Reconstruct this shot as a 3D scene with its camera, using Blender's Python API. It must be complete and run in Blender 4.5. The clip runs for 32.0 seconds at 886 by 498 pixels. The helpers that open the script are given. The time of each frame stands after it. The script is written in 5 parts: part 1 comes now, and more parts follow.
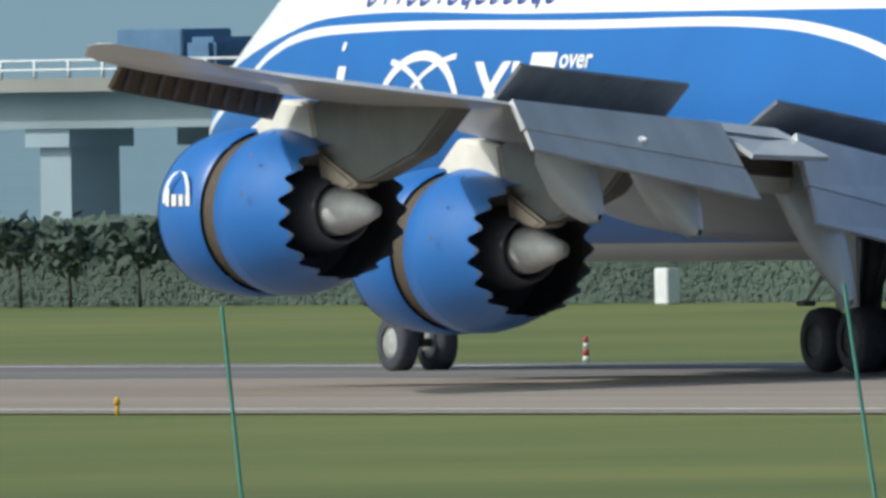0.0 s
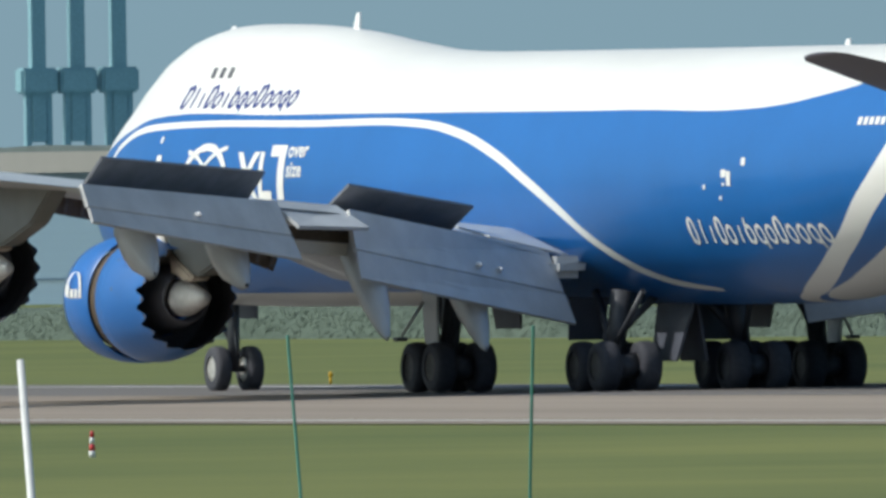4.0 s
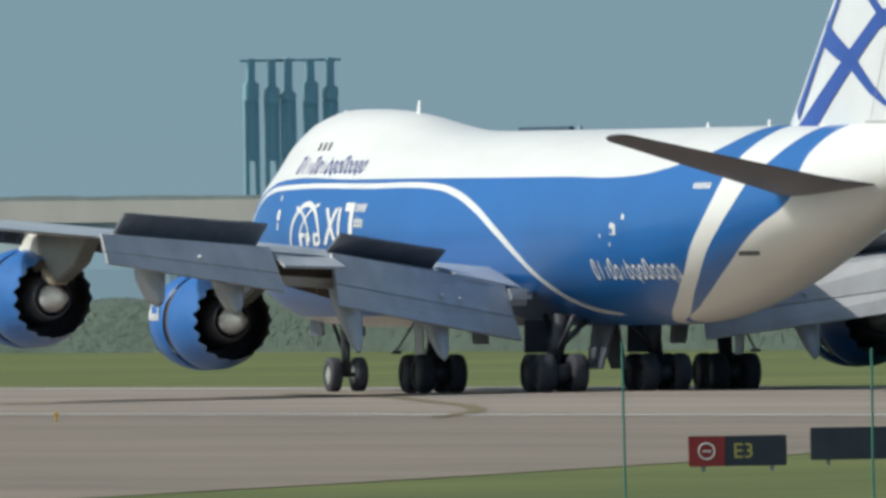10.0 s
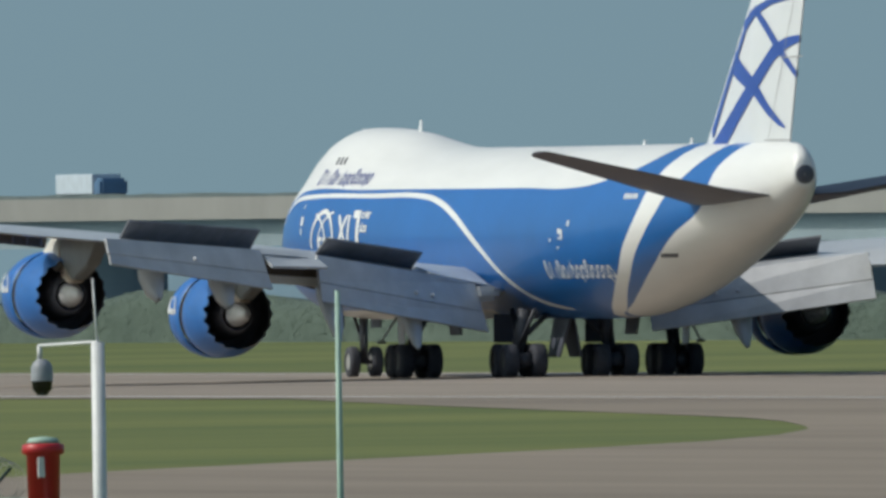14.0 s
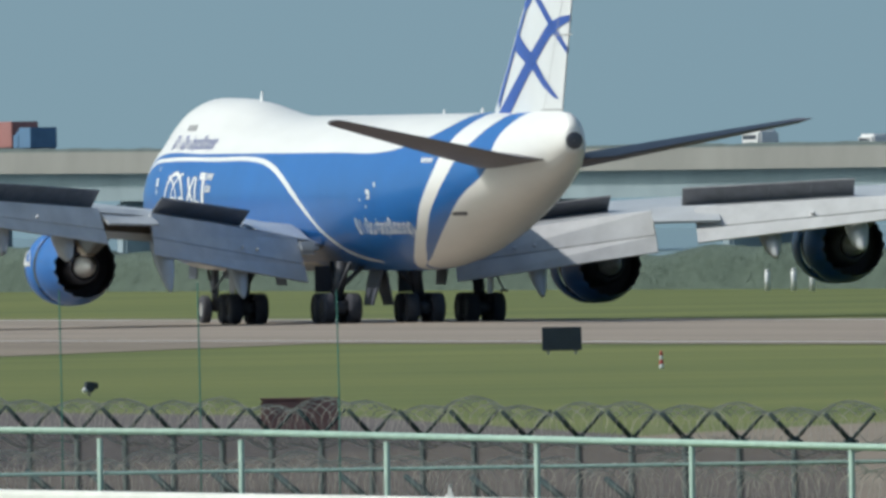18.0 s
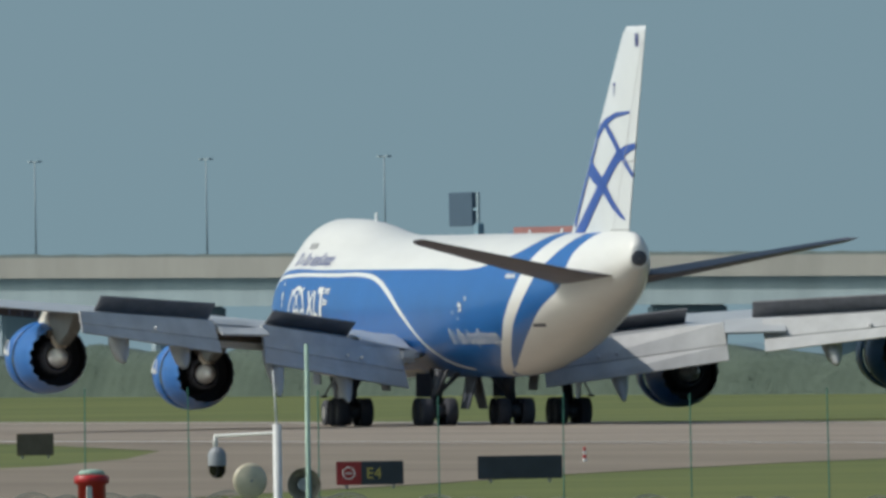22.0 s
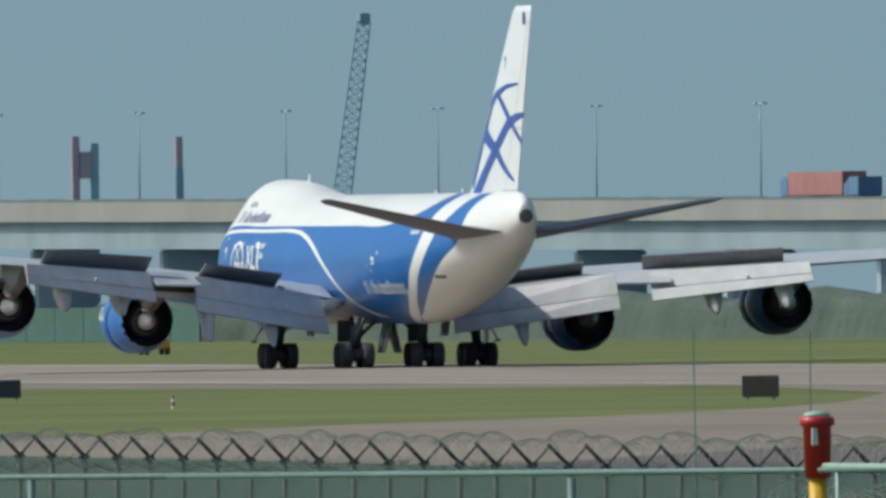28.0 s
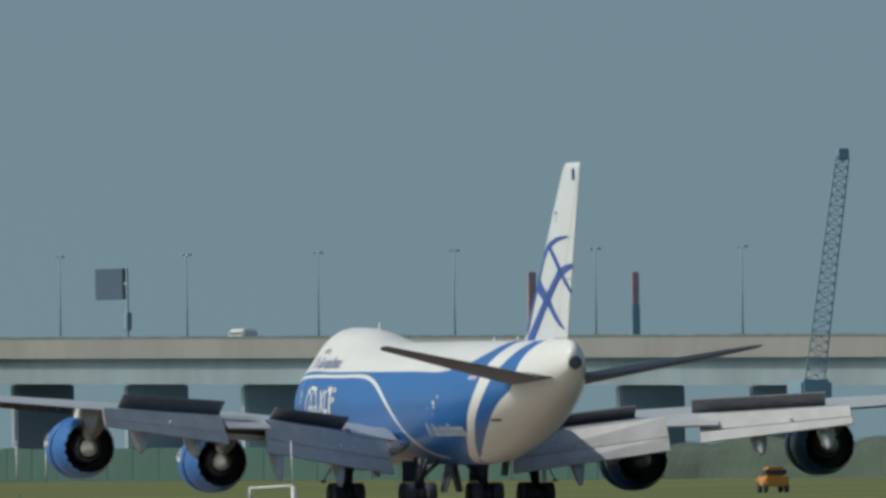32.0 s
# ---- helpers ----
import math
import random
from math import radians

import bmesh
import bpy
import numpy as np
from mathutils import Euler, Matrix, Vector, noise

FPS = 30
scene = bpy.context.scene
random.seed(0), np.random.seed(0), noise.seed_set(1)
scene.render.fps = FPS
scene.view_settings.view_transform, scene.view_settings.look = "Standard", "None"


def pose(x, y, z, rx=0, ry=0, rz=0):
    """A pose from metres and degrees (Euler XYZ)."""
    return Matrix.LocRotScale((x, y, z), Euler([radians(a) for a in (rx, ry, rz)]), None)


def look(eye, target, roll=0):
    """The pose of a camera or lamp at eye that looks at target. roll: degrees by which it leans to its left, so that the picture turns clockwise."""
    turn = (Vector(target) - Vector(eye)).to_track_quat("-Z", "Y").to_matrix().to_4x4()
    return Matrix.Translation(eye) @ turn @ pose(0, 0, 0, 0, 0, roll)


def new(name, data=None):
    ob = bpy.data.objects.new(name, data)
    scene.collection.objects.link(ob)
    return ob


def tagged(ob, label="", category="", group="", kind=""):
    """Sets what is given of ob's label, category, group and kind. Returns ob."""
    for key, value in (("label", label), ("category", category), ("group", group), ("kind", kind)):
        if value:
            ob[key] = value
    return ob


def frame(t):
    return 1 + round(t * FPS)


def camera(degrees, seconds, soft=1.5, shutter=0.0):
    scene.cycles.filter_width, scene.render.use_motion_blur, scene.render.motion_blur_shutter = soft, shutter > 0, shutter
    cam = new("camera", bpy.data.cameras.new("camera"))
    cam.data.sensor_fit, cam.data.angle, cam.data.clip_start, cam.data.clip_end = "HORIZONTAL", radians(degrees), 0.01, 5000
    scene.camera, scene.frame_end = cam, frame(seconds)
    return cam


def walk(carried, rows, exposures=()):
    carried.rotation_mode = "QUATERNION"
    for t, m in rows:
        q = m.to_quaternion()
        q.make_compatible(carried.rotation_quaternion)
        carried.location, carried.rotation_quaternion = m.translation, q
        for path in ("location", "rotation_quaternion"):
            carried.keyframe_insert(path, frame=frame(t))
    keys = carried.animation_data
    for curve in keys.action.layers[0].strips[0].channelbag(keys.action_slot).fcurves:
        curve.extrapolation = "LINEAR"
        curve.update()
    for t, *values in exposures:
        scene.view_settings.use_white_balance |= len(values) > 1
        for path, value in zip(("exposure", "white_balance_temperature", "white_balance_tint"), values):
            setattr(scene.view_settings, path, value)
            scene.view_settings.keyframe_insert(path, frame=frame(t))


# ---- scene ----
EXPOSURE = [(0, 0.16, 6250, 10), (1, 0.4, 6200, 10), (2, 0.2, 6250, 10), (3, 0.14, 6300, 10), (4, 0.16, 6350, 10), (6.6, 0.16, 6350, 10), (7, 0.08, 6350, 10), (9, -0.03, 6400, 10), (10, 0.02, 6400, 10), (12, -0.2, 6450, 10), (13, -0.16, 6400, 10), (14, -0.16, 6400, 10), (17, -0.1, 6350, 10), (18, 0.04, 6300, 10), (19, 0.04, 6300, 10), (20, -0.2, 6500, 10), (21, -0.28, 6500, 10), (23, -0.05, 6450, 10), (25, -0.1, 6450, 10), (28, 0, 6350, 10), (29, 0.05, 6300, 10), (31.2, -0.05, 6350, 10), (32, -0.38, 6550, 10)]
cam = camera(1.25417, 32.0, soft=3.2)
EYE = (0.0, 0.0, 6.366)
ROLL = -0.932
RUN_Y = -402.32
# degrees by which the airplane lists to starboard on the cambered runway
LIST = 0.65
# seconds, heading and tilt of the lens in degrees
SWEEP = [(0, -28.8436, -0.2629), (0.5, -27.6062, -0.2575), (1, -26.7618, -0.2066), (1.5, -25.8597, -0.1951), (2, -25.0933, -0.1523), (2.5, -24.3023, -0.1473), (3, -23.6154, -0.1513), (3.5, -23.0216, -0.1571), (4, -22.1891, -0.1407), (4.5, -21.5891, -0.1215), (6.5, -19.6542, -0.1213), (7, -19.1001, -0.0675), (7.5, -18.6422, -0.0604), (8, -18.2661, -0.0539), (8.5, -17.9351, -0.0466), (9, -17.6238, -0.0581), (9.5, -17.2170, -0.0653), (10, -16.8489, -0.0600), (10.5, -16.5712, -0.0573), (11, -16.3007, -0.0555), (11.5, -16.0263, -0.0612), (12, -15.7153, -0.0679), (12.5, -15.4764, -0.0660), (13, -15.2157, -0.0634), (13.5, -14.9865, -0.0602), (14, -14.7890, -0.0497), (14.5, -14.5853, -0.0427), (16.5, -13.7907, -0.0549), (17, -13.7247, -0.0587), (17.5, -13.6574, -0.0903), (18, -13.5645, -0.1074), (18.5, -13.4334, -0.1117), (19, -13.2894, -0.1104), (19.5, -13.0956, 0.0030), (20, -12.8280, 0.0661), (20.5, -12.6316, 0.0727), (21, -12.5523, 0.0699), (21.5, -12.4879, 0.0694), (22, -12.2993, 0.0570), (22.5, -12.1018, 0.0394), (23, -11.9325, 0.0253), (23.5, -11.8180, 0.0259), (24, -11.7614, 0.0273), (24.5, -11.7344, 0.0269), (25, -11.6830, 0.0280), (25.5, -11.6925, 0.0046), (27.5, -11.4379, 0.0018), (28, -11.2713, -0.0088), (28.5, -11.2336, -0.0068), (29, -10.9846, -0.0253), (29.5, -10.6433, 0.0014), (30, -10.6072, -0.0013), (30.5, -10.5888, 0.0049), (31, -10.5973, 0.0113), (31.5, -10.6517, 0.1310), (32, -10.6284, 0.1897)]


def aim(yaw, tilt, t):
    a, p = radians(yaw), radians(tilt)
    d = Vector((math.cos(a) * math.cos(p), math.sin(a) * math.cos(p), math.sin(p)))
    eye = Vector(EYE) + Vector((0, 0, 0.3 * min(1.0, max(0.0, t - 28.0))))
    return look(eye, eye + d * 100.0, ROLL)


walk(cam, [(t, aim(a, p, t)) for t, a, p in SWEEP], EXPOSURE)
# seconds and the airplane's place along the runway
ROLLOUT = [(0, 701.62), (0.5, 736.84), (1, 771.73), (1.5, 806.33), (2, 840.45), (2.5, 873.88), (3, 906.97), (3.5, 939.47), (4, 971.24), (4.5, 1002.97), (6.5, 1112.04), (7, 1141.75), (7.5, 1170.44), (8, 1199.07), (8.5, 1227.56), (9, 1255.85), (9.5, 1283.78), (10, 1310.25), (10.5, 1335.65), (11, 1360.40), (11.5, 1384.96), (12, 1409.31), (12.5, 1433.73), (13, 1458.18), (13.5, 1482.53), (14, 1506.30), (14.5, 1529.40), (16.5, 1615.71), (17, 1637.18), (17.5, 1658.49), (18, 1679.78), (18.5, 1700.84), (19, 1721.85), (19.5, 1742.89), (20, 1762.58), (20.5, 1781.76), (21, 1800.90), (21.5, 1820.08), (22, 1839.37), (22.5, 1857.88), (23, 1875.86), (23.5, 1893.52), (24, 1910.63), (24.5, 1927.32), (25, 1943.34), (25.5, 1958.58), (27.5, 2019.49), (28, 2033.23), (28.5, 2046.51), (29, 2059.23), (29.5, 2073.46), (30, 2088.10), (30.5, 2102.56), (31, 2116.79), (31.5, 2130.40), (32, 2142.56)]


# ---- world, sun, sky ----
SUN = Vector((0.16, 0.68, 0.715)).normalized()
world = bpy.data.worlds.new("world")
scene.world = world
world.use_nodes = True
wn, wl = world.node_tree.nodes, world.node_tree.links
sky = wn.new("ShaderNodeTexSky")
sky.sky_type, sky.sun_disc = "NISHITA", False
sky.sun_elevation, sky.sun_rotation = math.asin(SUN.z), math.atan2(SUN.x, SUN.y)
sky.air_density, sky.dust_density, sky.ozone_density = 1.0, 4.0, 1.0
# the hazy sky keeps the tone that it has a hand's breadth over the horizon
wco, wup = wn.new("ShaderNodeTexCoord"), wn.new("ShaderNodeVectorMath")
wup.inputs[1].default_value = (0, 0, 0.16)
wl.new(wco.outputs["Generated"], wup.inputs[0])
wl.new(wup.outputs[0], sky.inputs[0])
tint = wn.new("ShaderNodeMix")
tint.data_type, tint.blend_type = "RGBA", "MULTIPLY"
tint.inputs["Factor"].default_value = 1.0
tint.inputs[7].default_value = (0.84, 1.0, 0.955, 1)
wl.new(sky.outputs[0], tint.inputs[6])
wl.new(tint.outputs[2], wn["Background"].inputs[0])
wn["Background"].inputs[1].default_value = 0.112
sun_data = bpy.data.lights.new("sun", "SUN")
sun_data.energy, sun_data.angle, sun_data.color = 2.8, radians(0.6), (1.0, 0.95, 0.86)
sun = new("sun", sun_data)
sun.matrix_world = look(SUN * 500.0, (0, 0, 0))


# ---- materials ----
def link(m, a, b):
    m.node_tree.links.new(a, b)


def node(m, kind, **sets):
    n = m.node_tree.nodes.new(kind)
    for key, value in sets.items():
        if key == "operation":
            n.operation = value
        elif key == "blend_type":
            n.data_type, n.blend_type = "RGBA", value
        else:
            n.inputs[key].default_value = value
    return n


def math_node(m, op, a, b=None):
    n = node(m, "ShaderNodeMath", operation=op)
    for i, v in enumerate((a, b)):
        if v is None:
            continue
        if isinstance(v, (int, float)):
            n.inputs[i].default_value = v
        else:
            link(m, v, n.inputs[i])
    return n.outputs[0]


def mix_colour(m, fac, a, b, kind="MIX"):
    n = node(m, "ShaderNodeMix", blend_type=kind)
    for slot, v in ((0, fac), (6, a), (7, b)):
        if isinstance(v, (int, float)):
            n.inputs[slot].default_value = v
        elif isinstance(v, tuple):
            n.inputs[slot].default_value = (*v, 1)
        else:
            link(m, v, n.inputs[slot])
    return n.outputs[2]


def noise_out(m, scale, detail=4.0, stretch=(1, 1, 1), rough=0.6):
    tc = node(m, "ShaderNodeTexCoord")
    mp = node(m, "ShaderNodeMapping")
    mp.inputs["Scale"].default_value = stretch
    nz = node(m, "ShaderNodeTexNoise", Scale=scale, Detail=detail, Roughness=rough)
    link(m, tc.outputs["Object"], mp.inputs[0])
    link(m, mp.outputs[0], nz.inputs[0])
    return nz.outputs[0]


def ramp(m, value, lo, hi):
    r = node(m, "ShaderNodeMapRange")
    r.inputs[1].default_value, r.inputs[2].default_value = lo, hi
    link(m, value, r.inputs[0])
    return r.outputs[0]


def material(name, colour, rough=0.5, metal=0.0, vary=0.25, scale=3.0, fine=30.0, bump=0.05, stretch=(1, 1, 1), second=None, coat=0.0, per_object=0.0):
    """A painted or raw surface: base colour with broad stains and fine grain, and a light relief."""
    m = bpy.data.materials.new(name)
    m.use_nodes = True
    b = m.node_tree.nodes["Principled BSDF"]
    dark = tuple(c * (1 - vary) for c in colour)
    broad = ramp(m, noise_out(m, scale, 5, stretch), 0.35, 0.68)
    grain = noise_out(m, fine, 3, stretch)
    c = mix_colour(m, broad, dark, second or colour)
    c = mix_colour(m, math_node(m, "MULTIPLY", grain, vary * 0.8), c, tuple(min(1, x * 1.25) for x in colour))
    if per_object:
        info = node(m, "ShaderNodeObjectInfo")
        c = mix_colour(m, math_node(m, "MULTIPLY", info.outputs["Random"], per_object), c, tuple(x * 0.4 for x in colour))
    link(m, c, b.inputs["Base Color"])
    b.inputs["Roughness"].default_value = rough
    b.inputs["Metallic"].default_value = metal
    b.inputs["Coat Weight"].default_value = coat
    if bump:
        bp = node(m, "ShaderNodeBump", Strength=bump, Distance=0.02)
        link(m, grain, bp.inputs["Height"])
        link(m, bp.outputs[0], b.inputs["Normal"])
    return m


WHITE = material("white_paint", (0.78, 0.80, 0.82), 0.32, vary=0.06, scale=0.4, fine=6, bump=0.0, coat=0.3)
BLUE = material("blue_paint", (0.016, 0.140, 0.46), 0.42, vary=0.12, scale=0.5, fine=6, bump=0.0, coat=0.08)
WING_GREY = material("wing_grey_paint", (0.51, 0.53, 0.55), 0.38, vary=0.16, scale=0.6, fine=8, bump=0.0, coat=0.2)
FLAP_GREY = material("flap_grey_paint", (0.57, 0.58, 0.59), 0.42, vary=0.22, scale=0.8, fine=7, bump=0.0)
# cone metal is lightened for the sunlight it catches
CONE_METAL = material("sunlit_cone_metal", (0.70, 0.71, 0.74), 0.55, 0.15, vary=0.25, scale=3, bump=0.05)
SPOILER = material("spoiler_grey", (0.19, 0.195, 0.215), 0.6, vary=0.3, scale=1.5, bump=0.1)
DARK_METAL = material("dark_metal", (0.115, 0.118, 0.14), 0.55, 0.2, vary=0.3, bump=0.1)
CORE_METAL = material("exhaust_metal", (0.66, 0.67, 0.70), 0.5, 0.1, vary=0.2, scale=2, bump=0.05)
PYLON_CREAM = material("pylon_cream_paint", (0.76, 0.72, 0.64), 0.45, vary=0.15, scale=1.2, bump=0.0)
HEAT_BEIGE = material("heat_shield_beige", (0.74, 0.64, 0.54), 0.5, 0.1, vary=0.25, scale=4, bump=0.05)
# the wing's shade on the pylon fairing is put into this grey
PYLON_GREY = material("pylon_shade_grey", (0.20, 0.205, 0.20), 0.45, vary=0.18, scale=1.2, bump=0.0)
DUCT = material("duct_lining", (0.11, 0.115, 0.145), 0.7, vary=0.25, scale=3, bump=0.05)
CASCADE = material("cascade_brown", (0.10, 0.075, 0.05), 0.7, vary=0.5, scale=9, fine=40, bump=0.3)
# gear and hub colours are darkened for the shade under wing and belly
GEAR_GREY = material("shaded_gear_grey", (0.075, 0.08, 0.095), 0.5, 0.2, vary=0.25, bump=0.1)
HUB_DARK = material("shaded_hub", (0.14, 0.14, 0.15), 0.6, 0.2, vary=0.3, scale=8, bump=0.1)
# tailplane grey holds the shade of its underside, darker than the wing paint
STAB_GREY = material("tailplane_shade_grey", (0.105, 0.098, 0.128), 0.45, vary=0.2, scale=0.6, fine=8, bump=0.0)
TYRE = material("tyre_rubber", (0.055, 0.058, 0.074), 0.8, vary=0.3, scale=6, bump=0.2)
HUB = material("wheel_hub", (0.55, 0.55, 0.53), 0.45, 0.4, vary=0.3, scale=8, bump=0.1)
GRASS = material("grass", (0.104, 0.142, 0.024), 0.95, vary=0.34, scale=0.05, fine=0.8, bump=0.0, stretch=(0.5, 0.45, 1), second=(0.146, 0.158, 0.036))
ASPHALT = material("runway_asphalt", (0.302, 0.250, 0.204), 0.9, vary=0.40, scale=0.35, fine=0.9, bump=0.0, stretch=(0.03, 0.5, 1))
TAXI = material("taxiway_concrete", (0.248, 0.202, 0.156), 0.9, vary=0.36, scale=0.25, fine=0.7, bump=0.0, stretch=(0.05, 0.4, 1))
RUBBER = material("rubber_stained_asphalt", (0.165, 0.152, 0.145), 0.9, vary=0.45, scale=0.3, fine=0.8, bump=0.0, stretch=(0.02, 0.6, 1))
MARK = material("runway_paint", (0.72, 0.72, 0.69), 0.7, vary=0.25, scale=0.4, bump=0.0)
DUST = material("dusty_verge", (0.122, 0.100, 0.096), 0.95, vary=0.35, scale=0.3, fine=1.0, bump=0.0, stretch=(0.15, 0.5, 1))
LEAD_LINE = material("worn_lead_line", (0.20, 0.155, 0.075), 0.8, vary=0.3, scale=0.4, bump=0.0)
WATER = material("sea_water", (0.20, 0.29, 0.31), 0.35, vary=0.2, scale=0.02, fine=0.3, bump=0.0)
# leaf green is greyed and blued to carry the haze
HEDGE = material("hazed_hedge_leaves", (0.070, 0.104, 0.082), 0.9, vary=0.22, scale=0.10, fine=1.0, bump=0.0, second=(0.082, 0.114, 0.090))
CONCRETE = material("bridge_concrete", (0.25, 0.245, 0.228), 0.9, vary=0.2, scale=0.05, fine=0.5, bump=0.0)


# ---- mesh helpers ----
def mesh_of(name, verts, faces, smooth=False):
    me = bpy.data.meshes.new(name)
    me.from_pydata(verts, [], faces)
    me.update()
    if smooth:
        me.polygons.foreach_set("use_smooth", [True] * len(me.polygons))
    return me


def part(name, bm, mat, parent=None, label=""):
    """Links a bmesh or mesh as one object under a thing or a part."""
    if isinstance(bm, bmesh.types.BMesh):
        me = bpy.data.meshes.new(name)
        bm.to_mesh(me)
        bm.free()
    else:
        me = bm
    for k in (mat if isinstance(mat, (list, tuple)) else [mat]):
        me.materials.append(k)
    ob = new(name, me)
    if parent:
        ob.parent = parent
    if label:
        ob["label"] = label
    return ob


def thing(name, place, label, category, group="", kind=""):
    e = new(name)
    e.matrix_basis = place if isinstance(place, Matrix) else pose(*place)
    return tagged(e, label, category, group, kind)


def box(bm, x0, x1, y0, y1, z0, z1, m=None):
    vs = [bm.verts.new(m @ Vector(p) if m else p) for p in ((x0, y0, z0), (x1, y0, z0), (x1, y1, z0), (x0, y1, z0), (x0, y0, z1), (x1, y0, z1), (x1, y1, z1), (x0, y1, z1))]
    for f in ((0, 3, 2, 1), (4, 5, 6, 7), (0, 1, 5, 4), (1, 2, 6, 5), (2, 3, 7, 6), (3, 0, 4, 7)):
        bm.faces.new([vs[i] for i in f])
    return vs


def boxed(x0, x1, y0, y1, z0, z1, bevel=0.0):
    bm = bmesh.new()
    box(bm, x0, x1, y0, y1, z0, z1)
    if bevel:
        bmesh.ops.bevel(bm, geom=bm.edges[:], offset=bevel, segments=2, affect="EDGES")
    return bm


def rod(bm, a, b, ra, rb=None, n=8, caps=True):
    """A tapered round bar from a to b."""
    a, b = Vector(a), Vector(b)
    rb = ra if rb is None else rb
    d = (b - a).normalized()
    u = d.orthogonal().normalized()
    w = d.cross(u)
    rings = []
    for p, r in ((a, ra), (b, rb)):
        rings.append([bm.verts.new(p + (u * math.cos(2 * math.pi * i / n) + w * math.sin(2 * math.pi * i / n)) * r) for i in range(n)])
    for i in range(n):
        f = bm.faces.new((rings[0][i], rings[0][(i + 1) % n], rings[1][(i + 1) % n], rings[1][i]))
        f.smooth = True
    if caps:
        bm.faces.new(rings[0][::-1])
        bm.faces.new(rings[1])


def rod_bm(a, b, ra, rb=None, n=8):
    bm = bmesh.new()
    rod(bm, a, b, ra, rb, n)
    return bm


def lathe(profile, n=48, centre=(0, 0, 0), close=False, axis="x"):
    """A turned shape round the x axis from (x, radius) pairs."""
    bm = bmesh.new()
    rings = []
    for x, r in profile:
        ring = []
        for i in range(n):
            a = 2 * math.pi * i / n
            p = (x, r * math.sin(a), r * math.cos(a)) if axis == "x" else (r * math.sin(a), x, r * math.cos(a)) if axis == "y" else (r * math.sin(a), r * math.cos(a), x)
            ring.append(bm.verts.new(Vector(p) + Vector(centre)))
        rings.append(ring)
    for a, b in zip(rings, rings[1:]):
        for i in range(n):
            f = bm.faces.new((a[i], a[(i + 1) % n], b[(i + 1) % n], b[i]))
            f.smooth = True
    if close:
        bm.faces.new(rings[0])
        bm.faces.new(rings[-1][::-1])
    bmesh.ops.recalc_face_normals(bm, faces=bm.faces[:])
    return bm


def slab(corners, thick, n=None):
    """A panel from four corners, thickened along its normal."""
    c = [Vector(p) for p in corners]
    nrm = (c[1] - c[0]).cross(c[3] - c[0]).normalized()
    bm = bmesh.new()
    top = [bm.verts.new(p) for p in c]
    low = [bm.verts.new(p - nrm * thick) for p in c]
    bm.faces.new(top)
    bm.faces.new(low[::-1])
    for i in range(4):
        j = (i + 1) % 4
        bm.faces.new((top[j], top[i], low[i], low[j]))
    bmesh.ops.recalc_face_normals(bm, faces=bm.faces[:])
    return bm


def sheet(outline, z):
    """A flat piece of ground."""
    return mesh_of("sheet", [(x, y, z) for x, y in outline], [tuple(range(len(outline)))])


def lerp_table(table, x):
    """Values between the rows of a table (falling or rising first column)."""
    xs = [r[0] for r in table]
    order = np.argsort(xs)
    return [float(np.interp(x, np.array(xs)[order], np.array([r[k] for r in table])[order])) for k in range(1, len(table[0]))]

# ---- ground ----
def structure(name, me, mat, label):
    return tagged(part(name, me, mat), label, "ground", kind="structure")


structure("ground", sheet([(-900, 900), (-900, -640), (4700, -640), (4700, 900)], 0.0), GRASS, "mown green airfield grass with yellowish patches")
structure("water", sheet([(-900, -640), (-900, -4700), (4700, -4700), (4700, -640)], -0.6), WATER, "hazy grey-green sea behind the airfield")
structure("runway", sheet([(-900, -353.5), (-900, -413), (4700, -413), (4700, -353.5)], 0.03), ASPHALT, "long pale asphalt runway with dark rubber streaks")
E3_PAVE = [(1075, -358), (1058, -343), (1035, -331), (949, -294), (898, -270), (831, -237), (600, -150), (760, -150), (900, -215), (988, -252), (1024, -269), (1045, -279), (1072, -290.5), (1096, -299), (1122, -307), (1137, -311), (1165, -318), (1190, -323.5), (1233, -331), (1297, -342), (1368, -355), (1400, -359)]
structure("taxiway", sheet(E3_PAVE, 0.02), TAXI, "curved concrete exit taxiway leaving the runway")
E4_PAVE = [(1486, -354), (1446, -337), (1402, -318), (1343, -297), (1298, -283), (1236, -262), (1020, -190), (1180, -190), (1300, -240), (1370, -265), (1400, -276), (1430, -290.5), (1474, -306), (1528, -320.5), (1600, -337), (1700, -352), (1800, -354)]
structure("taxiway_far", sheet(E4_PAVE, 0.02), TAXI, "second curved concrete exit taxiway")
structure("shoulder", sheet([(1700, -358), (1740, -342), (2700, -342), (2700, -358)], 0.012), TAXI, "paved runway shoulder")
structure("rubber_marks", sheet([(-900, -390.5), (-900, -412.2), (1060, -412.2), (1240, -405), (1120, -394)], 0.038), RUBBER, "dark rubber deposit on the far half of the runway")
structure("runway_edge_line", sheet([(-900, -356.6), (-900, -357.5), (4700, -357.5), (4700, -356.6)], 0.045), MARK, "worn white runway edge line")
structure("runway_far_line", sheet([(-900, -408.2), (-900, -409.0), (4700, -409.0), (4700, -408.2)], 0.045), MARK, "worn white runway edge line")
lead = [(1330, -397), (1290, -389), (1256, -380), (1231, -373.5), (1205, -366), (1186, -360), (1165, -352.5)]
